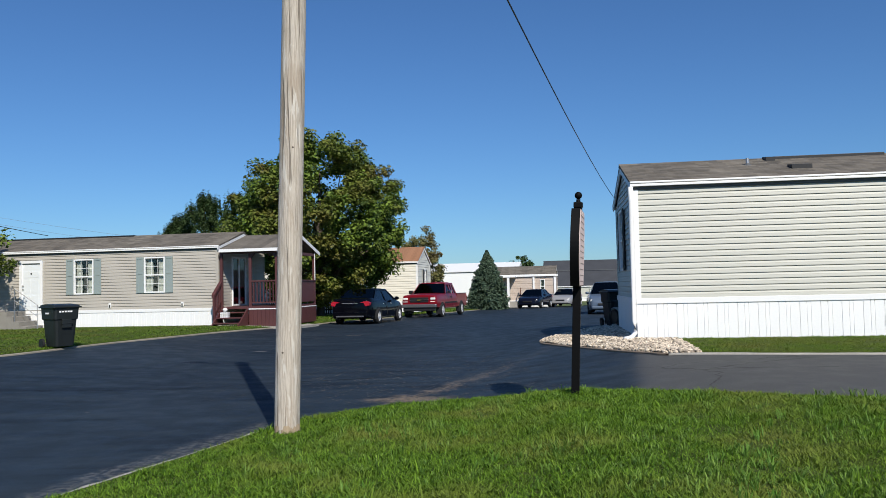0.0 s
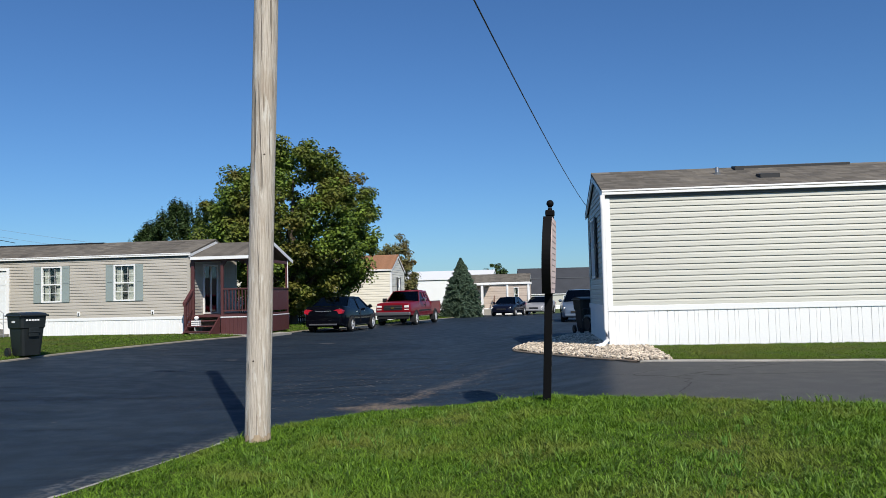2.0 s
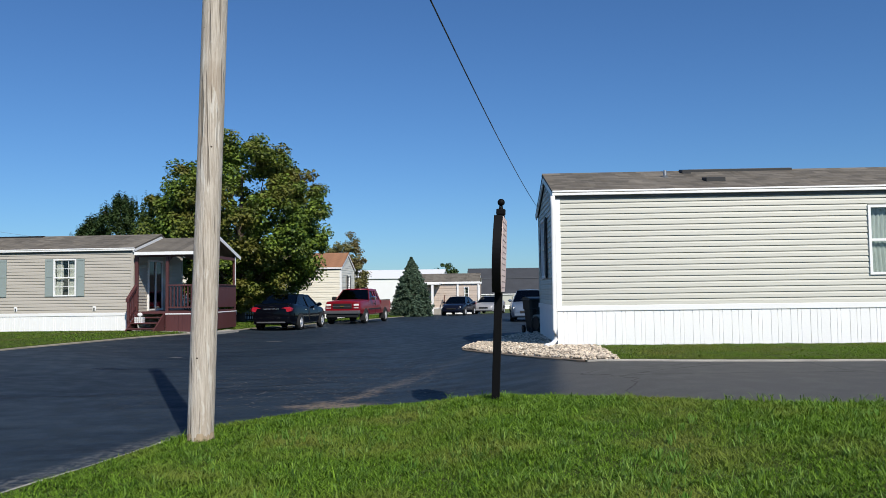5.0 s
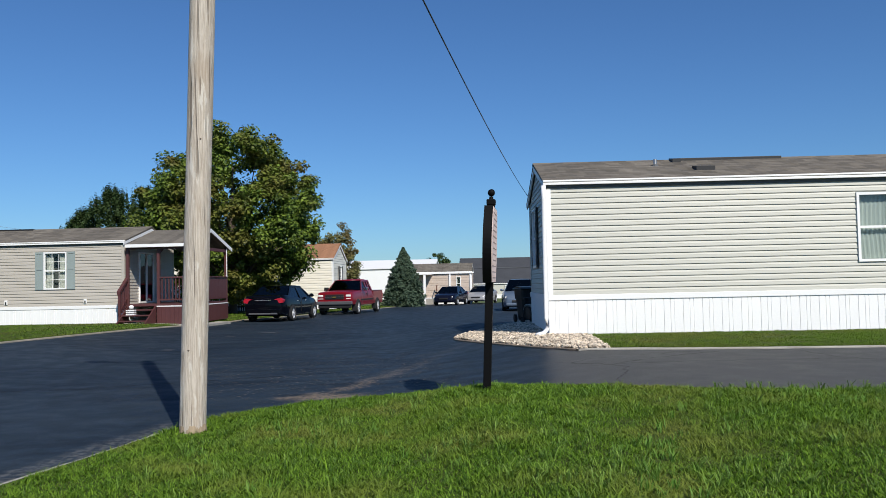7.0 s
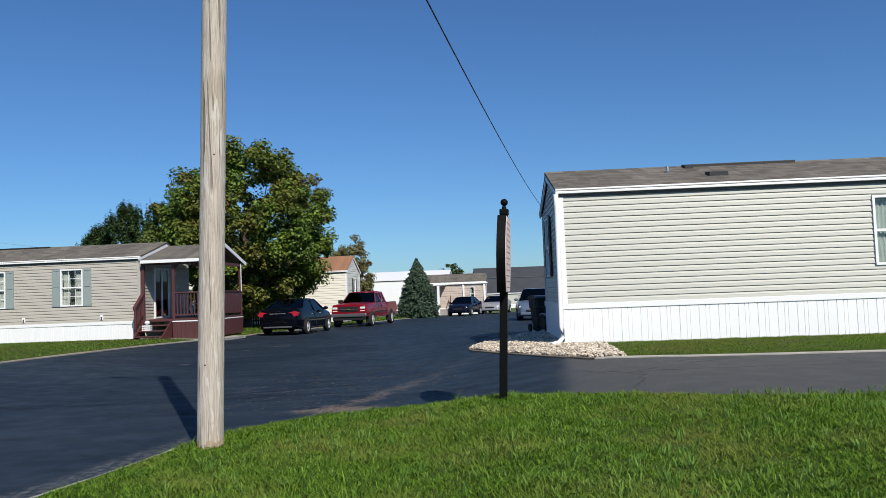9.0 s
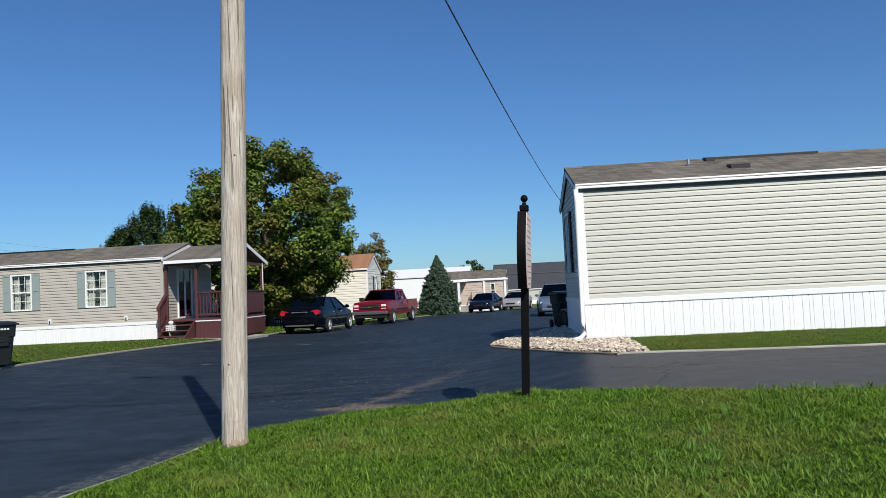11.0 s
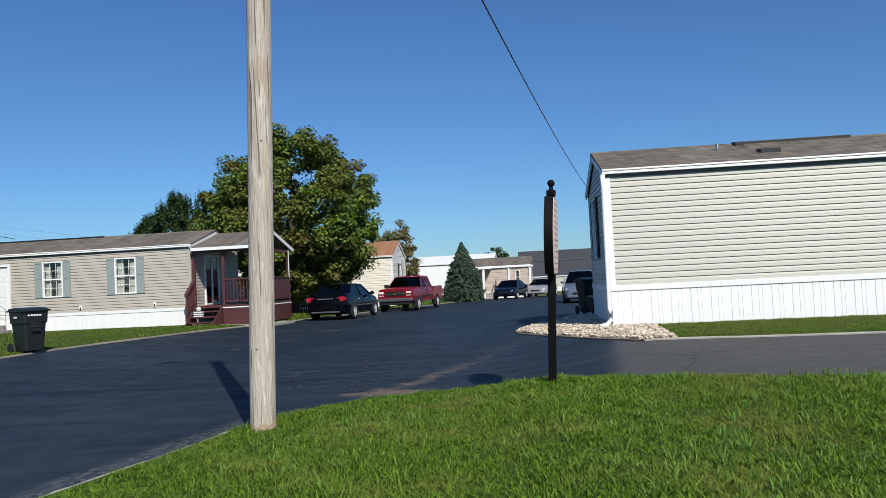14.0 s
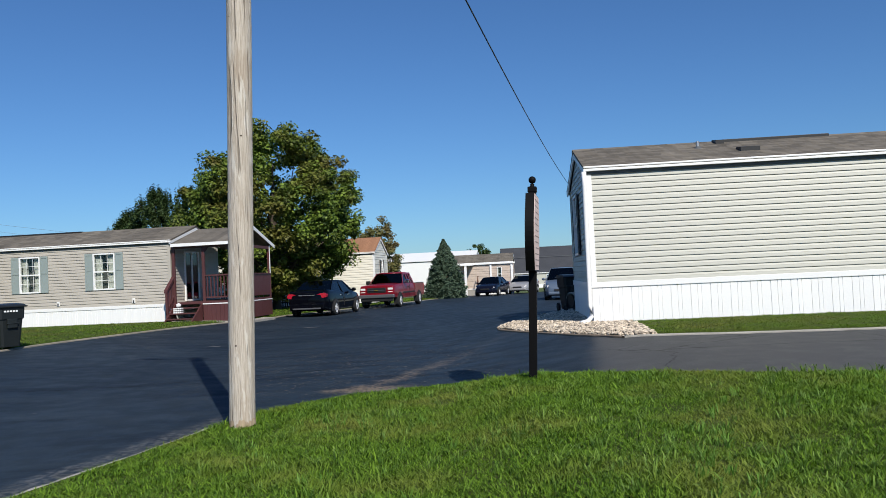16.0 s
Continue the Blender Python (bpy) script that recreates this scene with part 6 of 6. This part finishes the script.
def pine(m, label, H, z0, rad, seed, shoots=400, per=80):
    """A pine whose boughs end in upright bristling shoots."""
    t = thing("tree", m, label, "tree")
    r = np.random.RandomState(seed)
    part("trunk", tube([(0, 0, -0.1), (0.05, 0, H * 0.5), (0, 0, H * 0.8)], [0.2, 0.1, 0.02], 9), BARK, t, smooth=True)
    cs, rs = [], []
    for k in range(shoots):
        q = r.rand() ** 0.8
        z = z0 + (H - z0) * q
        w = rad * (1 - q ** 2.6) ** 0.55 * (0.35 + 0.7 * r.rand() ** 0.5) * (1 + 0.35 * noise.noise((k * 0.37, seed, z)))
        a = r.rand() * 6.283
        cs.append((math.cos(a) * w, math.sin(a) * w, z + 0.7 * r.rand() ** 2))
        rs.append(0.15 + 0.09 * r.rand())
    for k in range(14):
        c = Vector(cs[k * (shoots // 14)])
        part("limb", tube([(0, 0, c.z * 0.82), Vector((0, 0, c.z * 0.86)).lerp(c, 0.6), c], [0.06, 0.04, 0.012], 6), BARK, t, smooth=True)
    leaves("crown", cs, rs, per, 0.13, PINE, t, seed, flat=-2.0)
    tips = []
    for k in range(60):
        q = 0.35 + 0.65 * r.rand()
        w, a = rad * (1 - q ** 2.6) ** 0.55 * (0.85 + 0.3 * r.rand()), r.rand() * 6.283
        tips.append((math.cos(a) * w, math.sin(a) * w, z0 + (H - z0) * q + 0.35 + 0.55 * r.rand()))
    leaves("top_growth", tips, [0.13] * 60, 70, 0.12, PINE, t, seed + 50, flat=-3.6)
    return t


broad_tree(pose(-6.9, 44.6, 0.05), "large rounded maple with dark green leaves turning bronze", 10.1, 0.7, 5.15, 0.24, MAPLE, 23, lobe=0.12, low=0.25, mid=0.45, boxy=2.3, clumps=560, per=225, size=0.16, clump_r=0.60, flat=0.2)
broad_tree(pose(-18.9, 31.0, 0.2), "small leafy tree in front of the tan home's door", 5.8, 0.9, 1.75, 0.08, MAPLE, 5, clumps=90, per=80, size=0.13, clump_r=0.40, lobe=0.5)
broad_tree(pose(-1.65, 63.0, -0.2), "small tree with bronze autumn leaves behind the yellow home", 6.35, 1.0, 1.75, 0.12, AUTUMN, 8, clumps=150, per=110, size=0.16, clump_r=0.42, lobe=0.3, mid=0.35, flat=0.3)
for x, y, h_, w_, s in ((-17.9, 60.0, 8.3, 2.5, 21), (-15.4, 61.0, 8.5, 3.0, 22), (-12.6, 60.5, 8.3, 2.5, 23), (-20.4, 61.5, 6.8, 1.8, 24)):
    pine(pose(x, y, -0.1), "dark green pine behind the tan home", h_, 1.5, w_, s)
conifer(pose(3.35, 60.0, -0.2), "blue-green spruce with dense boughs down to the grass", 4.5, 1.85, SPRUCE, 31, n=1700, per=30, size=0.115)
for x, y, h_, w_, s in ((13.0, 130.0, 6.6, 2.3, 41), (20.5, 140.0, 5.2, 1.6, 42), (22.5, 141.0, 5.4, 1.5, 43)):
    broad_tree(pose(x, y, -0.4), "distant green tree above the roofs", h_, 1.0, w_, 0.15, PINE, s, clumps=80, per=110, size=0.28, clump_r=0.5, lobe=0.4)

# ---------------------------------------------------------------- homes further off
YL = 12.0
YM = pose(-1.65 - YL * math.cos(radians(U)), 52.1 + YL * math.sin(radians(U)), 0.0, 0, 0, -U)
yellow_home, y_top, y_sl = home(YM, YL, 4.5, 0.6, 3.2, 1.0, VINYL_YELLOW, SHINGLE_RED, "pale yellow mobile home with russet shingle roof behind the maple", ends=(False, True), lap=0.16, end_open=[(2.0, 2.75, 1.3, 2.8, 1)])
sash_window("window", yellow_home, pose(YL, 2.0, 1.3, 0, 0, 90), 0.75, 1.5, CURTAIN, SHUTTER_BLACK, seed=9, shutter_w=0.3)
TL = 5.9
TM = pose(9.4 - TL * math.cos(radians(U)), 66.4 + TL * math.sin(radians(U)), -0.26, 0, 0, -U)
tan_home, t_top, t_sl = home(TM, TL, 4.5, 0.45, 2.62, 0.72, VINYL_BEIGE, SHINGLE, "low beige home with white trim at the road's end", lap=0.2, front=[(4.6, 5.0, 1.1, 2.3)])
sash_window("window", tan_home, Matrix.Translation((4.6, 0, 1.1)), 0.4, 1.2, CURTAIN, seed=4, grille=False)
pt = thing("entry_porch", TM @ Matrix.Translation((1.65, 0, 0)), "small white entry porch with brown stair rail", "porch")
part("roof_slab", box(-0.4, 1.0, -1.3, -0.13, 2.5, 2.62), WHITE, pt)
part("post", box(0.3, 0.5, -1.25, -1.1, 0, 2.5), WHITE, pt)
part("deck", box(0.3, 1.3, -1.2, -0.1, 0.02, 0.5), CONCRETE, pt)
bm = tube([(1.35, -1.6, 0.95), (1.35, -0.4, 1.6)], 0.04, 6)
for i in range(5):
    tube([(1.35, -1.6 + 0.3 * i, 0.1 + 0.1 * i), (1.35, -1.6 + 0.3 * i, 0.95 + 0.16 * i)], 0.025, 6, bm)
part("stair_rail", bm, BROWN_WOOD, pt)
part("awning_post", box(4.0, 4.15, -0.1, 0.0, 0, 2.55), WHITE, tan_home)
part("awning_post", box(5.75, 5.9, -0.1, 0.0, 0, 2.55), WHITE, tan_home)
part("awning", box(0.9, 6.1, -0.16, -0.0, 2.55, 2.68), WHITE, tan_home)
WM = pose(-2.5, 90.5, -0.4, 0, 0, -U)
home(WM, 11.0, 9.0, 0.5, 3.6, 1.0, WHITE, WHITE, "long white building with a white metal roof", name="building", lap=0.3, course=False)
DM = pose(12.2, 92.0, -0.5, 0, 0, -3)
dark_home, d_top, d_sl = home(DM, 26.0, 12.0, 0.4, 1.75, 3.1, VINYL_CREAM, SHINGLE_DARK, "wide low house with a broad charcoal shingle roof", name="house", lap=0.25, course=False)
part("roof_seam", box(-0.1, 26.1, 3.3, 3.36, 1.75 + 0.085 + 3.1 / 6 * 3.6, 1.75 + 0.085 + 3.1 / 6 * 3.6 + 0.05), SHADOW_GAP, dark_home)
for i in range(6):
    sash_window("window", dark_home, Matrix.Translation((1.5 + 3.2 * i, -0.06, 0.65)), 1.1, 0.95, CURTAIN, seed=i, grille=False)

# picket fence in the maple's shade, which is also put into its wood colour
fn = thing("fence", pose(-10.6, 46.6, float(zf(-9, 46)), 0, 0, -4), "wooden picket fence under the maple, its colour darkened for the shade there", "fence")
bm0 = None
for i in range(44):
    mm = Matrix.Translation((i * 0.13, 0, 0.06))
    if bm0 is None:
        bm0 = part("picket", prism([(0, 0), (0.08, 0), (0.08, 1.0), (0.04, 1.06), (0, 1.0)], "y", 0, 0.02), DARK_WOOD, fn, at=mm)
    else:
        again(bm0, mm)
for z in (0.3, 0.85):
    part("rail", box(0, 5.75, 0.02, 0.06, z, z + 0.08), DARK_WOOD, fn)

# cables over the roofs
wire("roof_cable", (-18.14, 36.6, 4.34), (-19.3, 29.0, 4.94), 0.04, 0.014, CABLE, "black cable running down to the tan home's roof")
# thin lines of a distant power run above the tan home's roof
for z, dz in ((13.6, 0.0), (12.6, 0.3)):
    tagged(wire("power_line", (-75.0, 118.0, z + 1.6), (-22.0, 132.0, z - 6.0 - dz), 0.8, 0.025, CABLE_FAR, "thin grey power line far beyond the roofs", 24), kind="structure")
